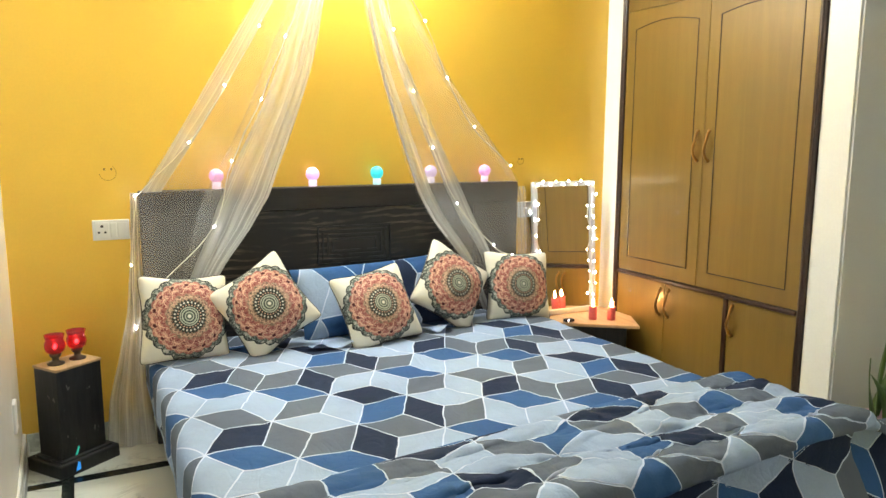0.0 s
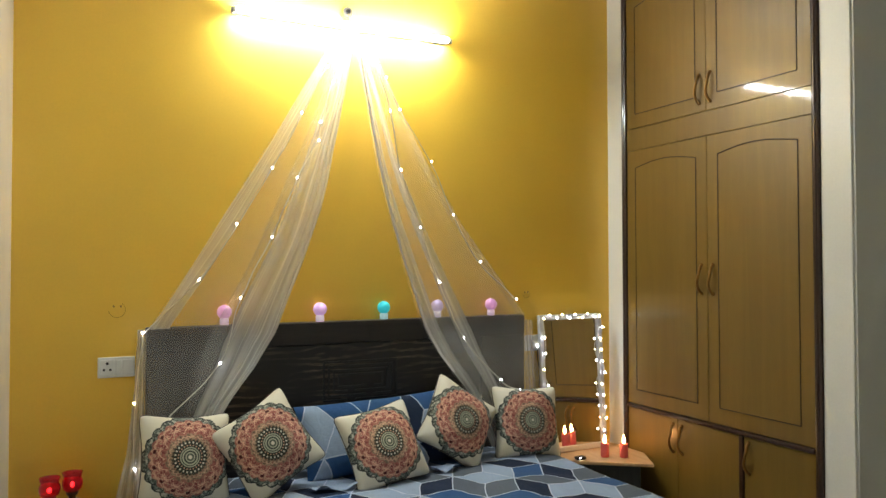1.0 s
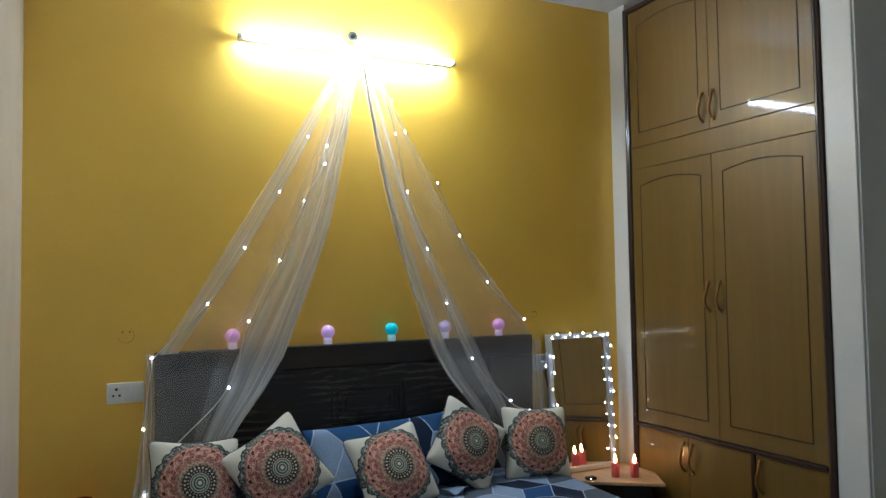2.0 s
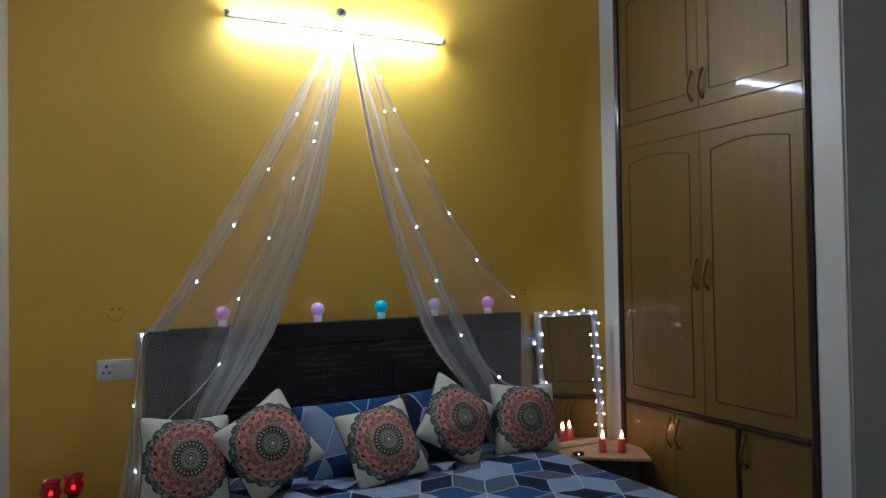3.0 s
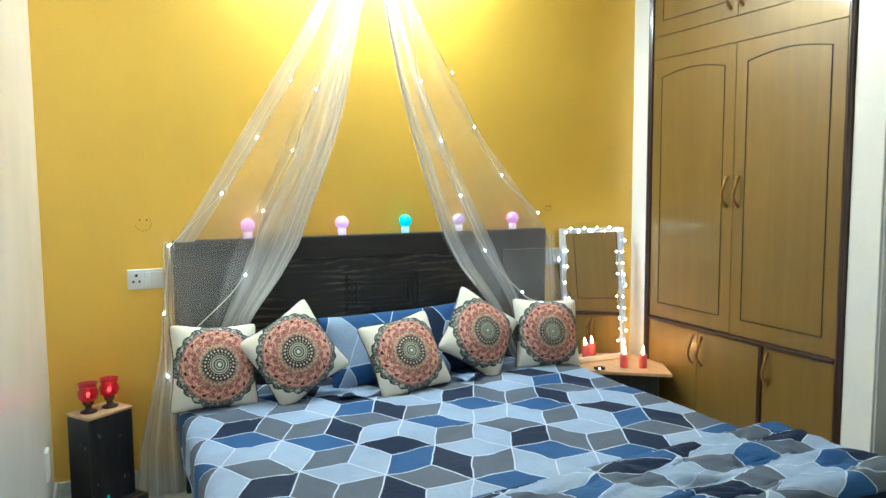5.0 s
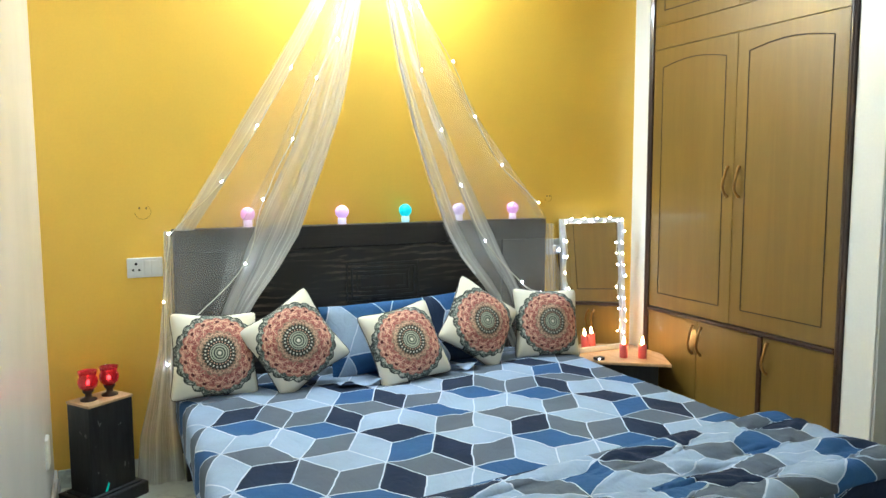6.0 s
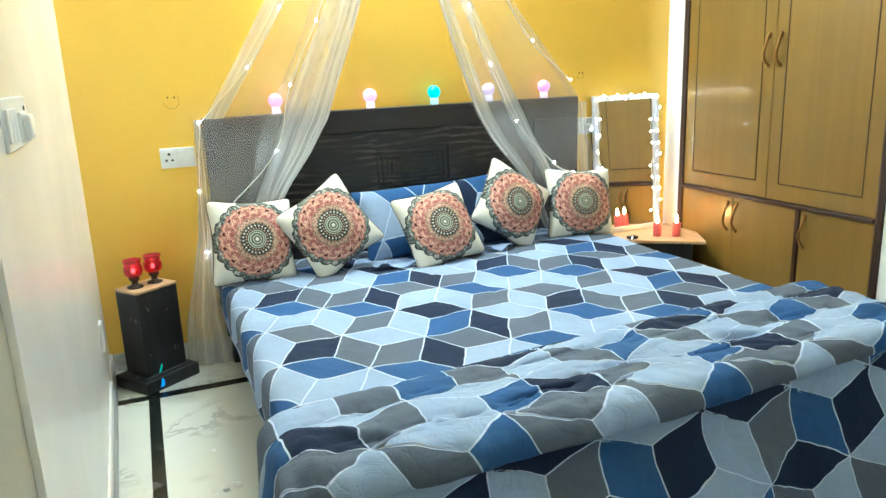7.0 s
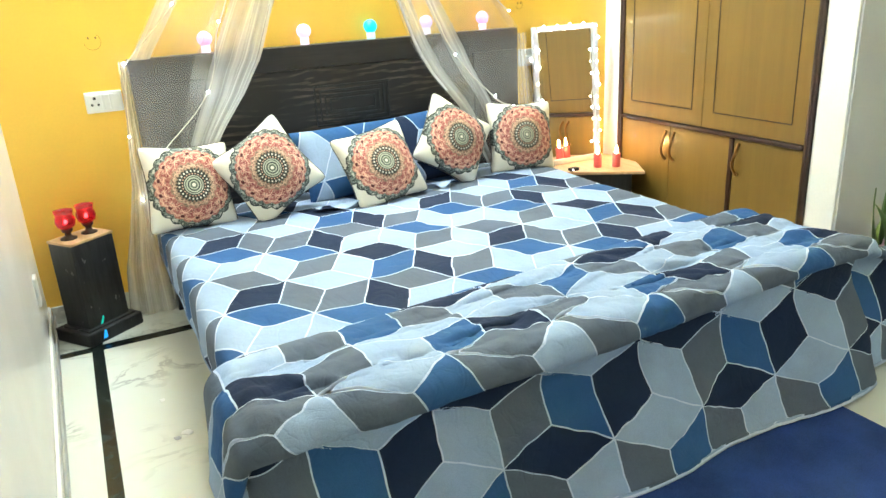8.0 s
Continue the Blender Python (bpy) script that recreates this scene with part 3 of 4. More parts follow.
sheet = solo("bedsheet", bm, BEDDING, "blue and grey diamond patterned cotton sheet on the bed", "bedsheet", smooth=True)

for side_s in (-HEM, HEM + 0.05):
    part("hem", sweep([sheet_place(side_s, -0.10 - 1.9 * k / 60) for k in range(61)], 0.0035, 5), C_LIGHT, sheet, "stitched hem", smooth=True)


# comforter, gathered at the foot and hanging to the floor, its print turned a quarter
def quilt_at(i, j):
    """Cloth s across the bed, t down the cloth from its upper edge."""
    s = -(-0.263 + 0.333 * j) if i % 2 else -(-0.0965 + 0.333 * j)
    t = 0.895 + 0.25 * (i - 3)
    return s - 0.13 * smoothstep(0.70, 0.38, t) - 0.02 * smoothstep(0.40, 0.0, t), t + 0.01 * smoothstep(0.40, 0.10, t)


T_EDGE, T_HANG, T_TOP = 0.385, 0.60, -0.26


def t_top(s):
    """The comforter's upper edge lies askew, higher towards the wardrobe."""
    return -0.20 - 0.14 * s


def ridge(p):
    """Soft creases: sharp valleys between rounded folds."""
    return 1.0 - 2.0 * abs(noise.noise(p))


def crumple(s, t):
    """Creases of gathered cloth at three sizes, bent by a slow drift."""
    d = Vector((noise.noise(Vector((s * 2, t * 2, 11.0))), noise.noise(Vector((s * 2, t * 2, 17.0))), 0)) * 0.35
    p = Vector((s * 0.75 + 3.7, t + 1.2, 0.0)) + d * 0.4
    w = Vector((p.x * 0.42 + p.y * 0.35, p.y, 0.0))
    return 0.012 * math.tanh(5 * abs(noise.noise(p * 4.5))) + 0.011 * abs(noise.noise(w * 9.0 + Vector((3, 1, 2)))) + 0.006 * abs(noise.noise(w * 19.0 + Vector((8, 5, 4))))


def quilt_profile(t, s):
    """Flat gathered cloth, sloping to a slim roll along the foot, then hanging."""
    top = t - t_top(s)
    # the roll droops lower towards the bed's left-hand corner
    low = T_HANG + 0.012 + 0.018 * smoothstep(-0.35, 0.95, -s) - 0.03 * smoothstep(0.0, 0.9, s)
    r = 0.030 * (1 - 0.42 * smoothstep(-0.2, 0.9, s)) * (1 + 0.45 * noise.noise(Vector((s * 3.1, 0.0, 21.0))) + 0.10 * ridge(Vector((s * 13.0, t * 5.0, 5.0))))
    first, last = math.radians(110), math.radians(-96)
    yc = -2.150 + 0.012 * noise.noise(Vector((s * 2.3, 0.0, 33.0)))
    wide, tall = 2.4 * r, 1.3 * r
    zc = 1.04 - low - tall * math.sin(last)
    if t < T_EDGE:
        q = (t - T_TOP) / (T_EDGE - T_TOP)
        y_end, z_end = yc - wide * math.cos(first), zc + tall * math.sin(first)
        y0 = -1.665
        y = y0 + (y_end - y0) * q
        z = 0.470 + 0.012 * smoothstep(0, 0.08, top)
        z += (z_end - 0.004 - z) * smoothstep(0.62, 1.0, q)
        warp = 1.6 * noise.noise(Vector((s * 1.6, 0.4 * t, 1.0))) + 0.5 * s
        live = smoothstep(0.02, 0.12, top) * (1 - 0.5 * smoothstep(0.85, 1.0, q))
        c = crumple(s, t)
        y += (0.010 * math.cos(top * 26 + 3.0 * warp) * live + 0.45 * (c - 0.02) * smoothstep(0.02, 0.12, top)) * (1 - smoothstep(0.86, 1.0, q))
        z += (0.006 * math.sin(top * 26 + 3.0 * warp) * (1 - smoothstep(0.8, 1.0, q)) + 0.95 * (0.018 - c)) * live
    else:
        q = (t - T_EDGE) / (low - T_EDGE)
        if q < 1:
            a = first + (last - first) * q
            y, z = yc - wide * math.cos(a), zc + tall * math.sin(a)
            c = crumple(s, t)
            z += 0.475 * (0.018 - c) * (1 - smoothstep(0.2, 0.7, q)) - 0.004 * (1 - smoothstep(0, 0.2, q))
            y += 0.5 * (c - 0.018) * smoothstep(0, 0.2, q) * (1 - smoothstep(0.25, 0.75, q))
        else:
            d = t - low
            y0 = yc - wide * math.cos(last)
            y = y0 + (-2.135 - y0) * smoothstep(0, 0.08, d) - 0.073 * smoothstep(0.06, 0.30, d)
            z = 1.04 - t
    return y, z


def quilt_place(s, t):
    y, z = quilt_profile(t, s)
    hang = smoothstep(T_EDGE, T_HANG + 0.08, t)
    puff = noise.noise(Vector((s * 5.0, t * 6.0, 3.0))) * 0.012 + ridge(Vector((s * 11.0, t * 12.0, 7.0))) * 0.005 + ridge(Vector((s * 9.0, t * 22.0, 4.0))) * 0.003
    over = abs(s) - 1.0
    sg = 1 if s > 0 else -1
    x = s
    if over > 0:
        r = 0.08 if sg > 0 else 0.075 - 0.035 * hang
        ang = min(over / r, math.pi / 2)
        rest = max(0.0, over - r * math.pi / 2)
        # over the side on top, round the corner where it hangs
        flare = 0.85 if sg > 0 else 0.0
        xs, zs, ys = 1.0 + r * math.sin(ang) + (0.92 if sg > 0 else 0.16) * rest, z - r * (1 - math.cos(ang)) * (0.5 if sg > 0 else 1.0) - rest * (0.42 if sg > 0 else 0.9), y
        xh, yh, zh = 1.0 + r * math.sin(ang) + flare * rest, y + r * (1 - math.cos(ang)) + rest * (-0.08 if sg > 0 else 0.9), z
        x = sg * (xs + (xh - xs) * hang + 0.018 * math.sin(t * 9 + sg) * min(1.0, rest * 6))
        y = ys + (yh - ys) * hang
        z = zs + (zh - zs) * hang
    edge = smoothstep(0, 0.05, t - t_top(s))
    sway = 0.024 * math.sin(s * 6.5 + 1.0 + 1.5 * noise.noise(Vector((s, t, 0)))) * hang * smoothstep(T_HANG, T_HANG + 0.35, t)
    # lower down it leans out and trails on the floor
    q = max(0.0, t - 0.72) / 0.37
    trail = 0.105 * q * q * (1 - 0.45 * smoothstep(0.75, 1.1, s))
    lift = 0.058 * q * q
    return Vector((x, y + puff * hang * 0.7 * smoothstep(T_HANG, T_HANG + 0.16, t) - sway - trail, max(0.022, z + lift + puff * (1 - 0.8 * hang) * edge)))


bm = printed(quilt_place, (-5, 6), (-6, 7), (-1.27, 1.65, -0.66, 1.09), quilt_at, cuts=20, line=0.0025, askew=((0, t_top(0), 0), (-0.14, -1, 0)))
quilt = solo("comforter", bm, BEDDING, "rumpled blue grey diamond patterned comforter gathered over the bed foot", "comforter", smooth=True)
part("hem", sweep([quilt_place(-1.27 + 2.92 * k / 90, 1.088) for k in range(91)], 0.006, 6), C_LINE, quilt, "stitched pale hem", smooth=True)
part("hem", sweep([quilt_place(-1.27 + 2.92 * k / 90, t_top(-1.27 + 2.92 * k / 90) + 0.002) + Vector((0, 0, -0.006)) for k in range(91)], 0.006, 6), C_LINE, quilt, "stitched pale hem", smooth=True)

solid = quilt.modifiers.new("thickness", "SOLIDIFY")
solid.thickness, solid.offset = 0.012, -1.0

# ---- tube light ----
TX0, TX1, TZ = -0.622, 0.544, 2.677
tube = thing("tube_light", (-0.037, -0.03, TZ), "lit white tube light batten on the yellow wall", "wall light")
part("batten", box(TX0, TX1, -0.044, -0.0005, TZ - 0.010, TZ + 0.010, 0.003), PLASTIC, tube, "slim white batten body")
for x in (TX0 + 0.012, TX1 - 0.012):
    part("tube_holder", box(x - 0.009, x + 0.009, -0.072, -0.044, TZ - 0.012, TZ + 0.012, 0.004), PLASTIC, tube, "white plastic tube holder")
part("tube", sweep([(TX0 + 0.02, -0.060, TZ), (TX1 - 0.02, -0.060, TZ)], 0.0155, 14), TUBE_M, tube, "glowing tube", smooth=True)
for x in (TX0 - 0.004, TX1 + 0.004):
    part("end_cap", sweep([(x - 0.004, -0.052, TZ), (x + 0.004, -0.052, TZ)], 0.014, 14), GREYPLASTIC, tube)

# ---- rug ----
bm = box(-0.75, 0.832, -3.25, -2.285, 0.001, 0.013, 0.004)
bmesh.ops.subdivide_edges(bm, edges=[e for e in bm.edges if e.calc_length() > 0.5], cuts=10, use_grid_fill=True)
solo("rug", bm, RUG, "flat dark blue woven rug on the marble floor", "rug")

# ---- cushions ----


def outline(u, v, w):
    """Square with drawn-in sides and blunt corners."""
    blunt = 1 - 0.075 * (u * v) ** 8
    return u * w * (1 - 0.125 * (1 - v * v)) * blunt, v * w * (1 - 0.125 * (1 - u * u)) * blunt


def cushion_bm(w, thick):
    bm = bmesh.new()
    n = 22
    for side in (-1, 1):
        rows = []
        for a in range(n + 1):
            row = []
            for b in range(n + 1):
                u, v = -1 + 2 * b / n, -1 + 2 * a / n
                u, v = math.sin(u * math.pi / 2) * 0.45 + u * 0.55, math.sin(v * math.pi / 2) * 0.45 + v * 0.55
                x, z = outline(u, v, w)
                d = thick * (max(0.0, (1 - u * u) * (1 - v * v))) ** 0.42
                d *= 1 + 0.14 * noise.noise(Vector((u * 2, v * 2, side))) + 0.05 * noise.noise(Vector((u * 5, v * 5, side + 3)))
                row.append(bm.verts.new((x, side * d, z)))
            rows.append(row)
        for r0, r1 in zip(rows, rows[1:]):
            for k in range(n):
                q = (r0[k], r0[k + 1], r1[k + 1], r1[k])
                bm.faces.new(q if side < 0 else q[::-1])
    bmesh.ops.remove_doubles(bm, verts=bm.verts[:], dist=0.0004)
    return bm


def edge_line(w, n=14):
    pts = []
    for (u0, v0), (u1, v1) in (((-1, -1), (1, -1)), ((1, -1), (1, 1)), ((1, 1), (-1, 1)), ((-1, 1), (-1, -1))):
        for k in range(n):
            u, v = u0 + (u1 - u0) * k / n, v0 + (v1 - v0) * k / n
            x, z = outline(u, v, w)
            pts.append((x, 0, z))
    return pts + [pts[0]]


def rest_pose(c, lean, roll, yaw=0.0):
    return Matrix.Translation(c) @ Matrix.Rotation(radians(yaw), 4, "Z") @ Matrix.Rotation(radians(-lean), 4, "X") @ Matrix.Rotation(radians(-roll), 4, "Y")


cushion = thing("cushion", (0, 0, 0), "square cream canvas cushion printed with a coral mandala", "cushion", "mandala cushions on the bed")
part("cover", cushion_bm(0.198, 0.086), MANDALA, cushion, smooth=True)
part("seam", sweep(edge_line(0.1985), 0.0024, 5), plain("dark_seam", (0.06, 0.055, 0.05), 0.8), cushion, "thin dark seam", smooth=True)
for k, (c, lean, roll, yaw) in enumerate((((0.0, -0.425, 0.603), 28, 9, 4), ((-0.862, -0.335, 0.622), 18, -5, 8), ((-0.515, -0.365, 0.648), 20, 30, 0), ((0.452, -0.315, 0.645), 22, 54, 8), ((0.872, -0.295, 0.607), 18, -4, -6))):
    m = rest_pose(c, lean, roll, yaw)
    if k == 0:
        cushion.matrix_basis = m
    else:
        copy_thing(cushion, m)

# ---- pillow behind the cushions ----
PILLOW = rest_pose((0.065, -0.215, 0.612), 33, 2)


def pillow_place(s, t):
    d = 0.080 * max(0.0, (1 - (s / 0.40) ** 4) * (1 - (t / 0.190) ** 4)) ** 0.5 + 0.006 * noise.noise(Vector((s * 7, t * 7, 2)))
    return PILLOW @ Vector((s * (1 - 0.05 * (1 - (t / 0.190) ** 2)), -d, t * (1 - 0.06 * (1 - (s / 0.40) ** 2))))


def pillow_at(i, j):
    return -0.33 + 0.25 * i, (0.06 if i % 2 else -0.10) - 0.322 * j


pillow = thing("pillow", (0.06, -0.2, 0.45), "plump blue patterned pillow leaning on the headboard", "pillow")
part("pillow_front", printed(pillow_place, (-2, 5), (-3, 3), (-0.40, 0.40, -0.190, 0.190), pillow_at), [C_LIGHT, C_BLUE, C_BLUE, C_NAVY, C_LINE], pillow, smooth=True)
bm = bmesh.new()
grid = [[bm.verts.new(PILLOW @ Vector((0.40 * (-1 + a / 6) * (1 - 0.05 * (1 - (-1 + b / 4) ** 2)), 0.05 * ((1 - (-1 + a / 6) ** 4) * (1 - (-1 + b / 4) ** 4)) ** 0.5, 0.190 * (-1 + b / 4) * (1 - 0.06 * (1 - (-1 + a / 6) ** 2))))) for b in range(9)] for a in range(13)]
for a in range(12):
    for b in range(8):
        bm.faces.new((grid[a][b], grid[a][b + 1], grid[a + 1][b + 1], grid[a + 1][b]))
part("pillow_back", bm, C_NAVY, pillow, smooth=True)


def flap(c, w, d, seed):
    bm = bmesh.new()
    g = [[bm.verts.new((c[0] + w * (-0.5 + a / 8) + 0.02 * (b / 6), c[1] - d * b / 6, c[2] + 0.016 * math.sin(a * 0.9 + seed) * (b / 6) + 0.012 + 0.01 * noise.noise(Vector((a * 0.5, b * 0.5, seed))))) for b in range(7)] for a in range(9)]
    for a in range(8):
        for b in range(6):
            bm.faces.new((g[a][b], g[a][b + 1], g[a + 1][b + 1], g[a + 1][b]))
    return bm


fl = part("pillow_flange", flap((0.30, -0.40, 0.458), 0.13, 0.075, 2.0), C_LIGHT, pillow, "loose pale blue corner flap", smooth=True)
fl = part("pillow_flange", flap((-0.27, -0.47, 0.456), 0.20, 0.06, 0.4), C_LIGHT, pillow, "loose pale blue hem", smooth=True)

# ---- tulle canopy ----
L_OUT = [(2.64, -0.09), (2.479, -0.196), (2.028, -0.462), (1.577, -0.728), (1.17, -0.985), (1.10, -1.018), (0.48, -1.02)]
L_IN = [(2.64, -0.045), (2.494, -0.064), (2.30, -0.092), (2.121, -0.127), (1.92, -0.167), (1.72, -0.218), (1.54, -0.275), (1.368, -0.341), (1.13, -0.437), (0.98, -0.54), (0.848, -0.65), (0.776, -0.70), (0.48, -0.82)]
R_OUT = [(2.64, 0.02), (2.511, 0.093), (1.981, 0.375), (1.677, 0.575), (1.197, 0.955), (1.10, 1.012), (0.48, 1.04)]
R_IN = [(2.64, -0.03), (2.5, -0.01), (2.206, 0.042), (2.02, 0.080), (1.839, 0.124), (1.65, 0.172), (1.466, 0.228), (1.30, 0.288), (1.126, 0.352), (0.967, 0.425), (0.779, 0.554), (0.48, 0.70)]


def beside(line, w):
    """A line w metres to the side of another, drawn together at the top."""
    return [(z, x + w * smoothstep(2.68, 2.2, z)) for z, x in line]


def net_depth(z):
    return -0.108 - 0.10 * (1 - smoothstep(0.75, 1.15, z))


def curtain(outer, inner, q0, q1, off, pleats, z0=0.48, seed=0.0):
    """A length of tulle between two slanting edges, in pleats that run down it."""
    bm = bmesh.new()
    uvl = bm.loops.layers.uv.new("UVMap")
    nz, nq = 60, max(8, int(44 * (q1 - q0)))
    rows = []
    for a in range(nz + 1):
        z = 2.62 - (2.62 - z0) * a / nz
        xo, xi = along(outer, z), along(inner, z)
        w = abs(xi - xo)
        row = []
        for b in range(nq + 1):
            q = q0 + (q1 - q0) * b / nq
            amp = min(0.009, 0.02 + 0.02 * w) * min(1.0, w * 6)
            y = net_depth(z) - off - amp * math.sin(q * pleats * 2 * math.pi + seed + 0.7 * math.sin(z * 2.0 + seed)) * 0.7
            x = xo + (xi - xo) * q + 0.004 * math.sin(z * 9 + seed * 3 + q * 5)
            row.append((bm.verts.new((x, y, z)), (q * 1.3 + seed, z)))
        rows.append(row)
    for r0, r1 in zip(rows, rows[1:]):
        for b in range(nq):
            f = bm.faces.new([v for v, _ in (r0[b], r0[b + 1], r1[b + 1], r1[b])])
            for loop, (_, uv) in zip(f.loops, (r0[b], r0[b + 1], r1[b + 1], r1[b])):
                loop[uvl].uv = uv
    return bm


canopy = thing("canopy_net", (-0.043, -0.1, 2.63), "sheer white tulle canopy gathered high on the wall over the bed", "canopy")
left_net = part("net_drape", curtain(L_OUT, L_IN, 0.0, 1.0, 0.0, 2.5), NET, canopy, "sheer white tulle", smooth=True)
part("net_fold", curtain(L_OUT, beside(L_OUT, 0.085), 0.0, 1.0, 0.012, 0.5, 1.16, 0.8), NET_DENSE, left_net, smooth=True)
part("net_fold", curtain(L_OUT, L_IN, 0.50, 1.0, 0.016, 5, seed=1.7), NET, left_net, smooth=True)
part("net_fold", curtain(L_OUT, L_IN, 0.62, 1.0, 0.030, 8, seed=2.9), NET_DENSE, left_net, smooth=True)
part("net_fold", curtain(L_OUT, L_IN, 0.84, 1.0, 0.040, 13, seed=4.2), NET_DENSE, left_net, smooth=True)
part("net_fold", curtain(L_OUT, L_IN, 0.965, 1.0, 0.046, 8, seed=6.1), NET_DENSE, left_net, smooth=True)
right_net = part("net_drape", curtain(R_OUT, R_IN, 0.0, 1.0, 0.0, 2.5, seed=0.4), NET, canopy, "sheer white tulle", smooth=True)
part("net_fold", curtain(R_OUT, beside(R_OUT, -0.05), 0.0, 1.0, 0.012, 0.5, 1.16, 1.1), NET, right_net, smooth=True)
part("net_fold", curtain(R_OUT, R_IN, 0.58, 0.72, 0.014, 6, seed=3.1), NET_DENSE, right_net, smooth=True)
part("net_fold", curtain(R_OUT, R_IN, 0.66, 1.0, 0.020, 5, seed=2.2), NET, right_net, smooth=True)
part("net_fold", curtain(R_OUT, R_IN, 0.88, 1.0, 0.032, 14, seed=5.0), NET_DENSE, right_net, smooth=True)
T_OUT = [(2.64, -1.03), (1.16, -1.035), (0.9, -1.048), (0.617, -1.08), (0.4, -1.13), (0.233, -1.175), (0.0, -1.20)]
T_IN = [(2.64, -1.0), (1.16, -1.002), (0.9, -1.005), (0.4, -1.01), (0.0, -0.99)]


def tail(outer, inner, z1, z0, seed):
    bm = bmesh.new()
    uvl = bm.loops.layers.uv.new("UVMap")
    rows = []
    for a in range(37):
        z = z1 + (z0 - z1) * a / 36
        xo, xi = along(outer, z), along(inner, z)
        rows.append([(bm.verts.new((xo + (xi - xo) * b / 20, -0.055 - 0.09 * (1 - z / z1) - 0.014 * math.sin(b * 0.8 + seed + z * 2), max(0.004, z))), (b / 20 + seed, z)) for b in range(21)])
    for r0, r1 in zip(rows, rows[1:]):
        for b in range(20):
            f = bm.faces.new([v for v, _ in (r0[b], r0[b + 1], r1[b + 1], r1[b])])
            for loop, (_, uv) in zip(f.loops, (r0[b], r0[b + 1], r1[b + 1], r1[b])):
                loop[uvl].uv = uv
    return bm


part("net_tail", tail(T_OUT, T_IN, 1.155, 0.004, 0.3), NET_DENSE, left_net, smooth=True)
part("net_tail", tail(T_OUT, T_IN, 1.155, 0.004, 2.3), NET, left_net, smooth=True)
part("net_tail", tail([(2, 1.005), (0.5, 1.01)], [(2, 1.055), (0.5, 1.075)], 1.13, 0.5, 1.3), NET, right_net, smooth=True)
for line_, side_ in ((R_IN, right_net),):
    zs = [2.60 - 0.045 * k for k in range(39)]
    bm = sweep([(along(line_, z), net_depth(z) - 0.045 - 0.004 * (k % 2), z) for k, z in enumerate(zs)], 0.006, 5, flat=0.4)
    part("lace_edge", bm, plain("silver_lace", (0.6, 0.6, 0.6), 0.45, 0.2), side_, "fine silver lace edging")

# ---- fairy lights ----
bulb_mesh = {}


def bulb_data(mat, r=0.0040):
    if (mat.name, r) not in bulb_mesh:
        bm = ball((0, 0, 0), r, None, 1.25, 8, 6)
        me = bpy.data.meshes.new("bulb")
        bm.to_mesh(me)
        bm.free()
        me.materials.append(mat)
        me.polygons.foreach_set("use_smooth", [True] * len(me.polygons))
        bulb_mesh[(mat.name, r)] = me
    return bulb_mesh[(mat.name, r)]


def string(points, label, mats, bulbs=None, wire=0.0024, sub=6, r=0.0040, wobble=0.006):
    th = thing("fairy_lights", points[0], label, "fairy lights", "strings of fairy lights")
    o = ORIGIN[th]
    path = spline(points, sub)
    path = [p + Vector((wobble * noise.noise(p * 9), 0, wobble * noise.noise(p * 9 + Vector((3, 1, 5))))) for p in path]
    part("wire", sweep(path, wire, 5), WIRE, th, smooth=True)
    for k, p in enumerate(bulbs or points):
        ob = new("bulb", bulb_data(mats[k % len(mats)], r))
        ob.parent = th
        ob.location = Vector(p) - o + Vector((0.004 * (-1) ** k, -0.006, 0.004))
    return th


def on_net(x, z):
    return (x, net_depth(z) - 0.052, z)


string([on_net(x, z) for x, z in ((-0.19, 2.42), (-0.312, 2.179), (-0.46, 1.903), (-0.616, 1.634), (-0.79, 1.377), (-1.018, 1.147))], "white fairy lights on clear wire along the tulle edge", [LED])
string([(-1.02, -0.15, 1.147), (-1.048, -0.12, 0.835), (-1.05, -0.12, 0.545)], "warm fairy lights on clear wire hanging beside the headboard", [LED, LED_WARM, LED])
string([on_net(x, z) for x, z in ((-0.16, 2.35), (-0.217, 2.14), (-0.235, 2.05), (-0.333, 1.864), (-0.461, 1.575), (-0.598, 1.293), (-0.701, 0.999), (-0.929, 0.777))], "white fairy lights on clear wire down the gathered tulle", [LED])
string([on_net(x, z) for x, z in ((0.12, 2.40), (0.202, 2.241), (0.375, 1.984), (0.509, 1.708), (0.665, 1.459), (0.903, 1.251))], "white fairy lights on clear wire along the tulle edge", [LED])
string([on_net(x, z) for x, z in ((0.08, 2.45), (0.148, 2.228), (0.202, 1.931), (0.318, 1.636), (0.42, 1.351), (0.564, 1.056), (0.742, 0.831), (0.86, 0.77))], "white fairy lights on clear wire down the gathered tulle", [LED], wire=0.0032)

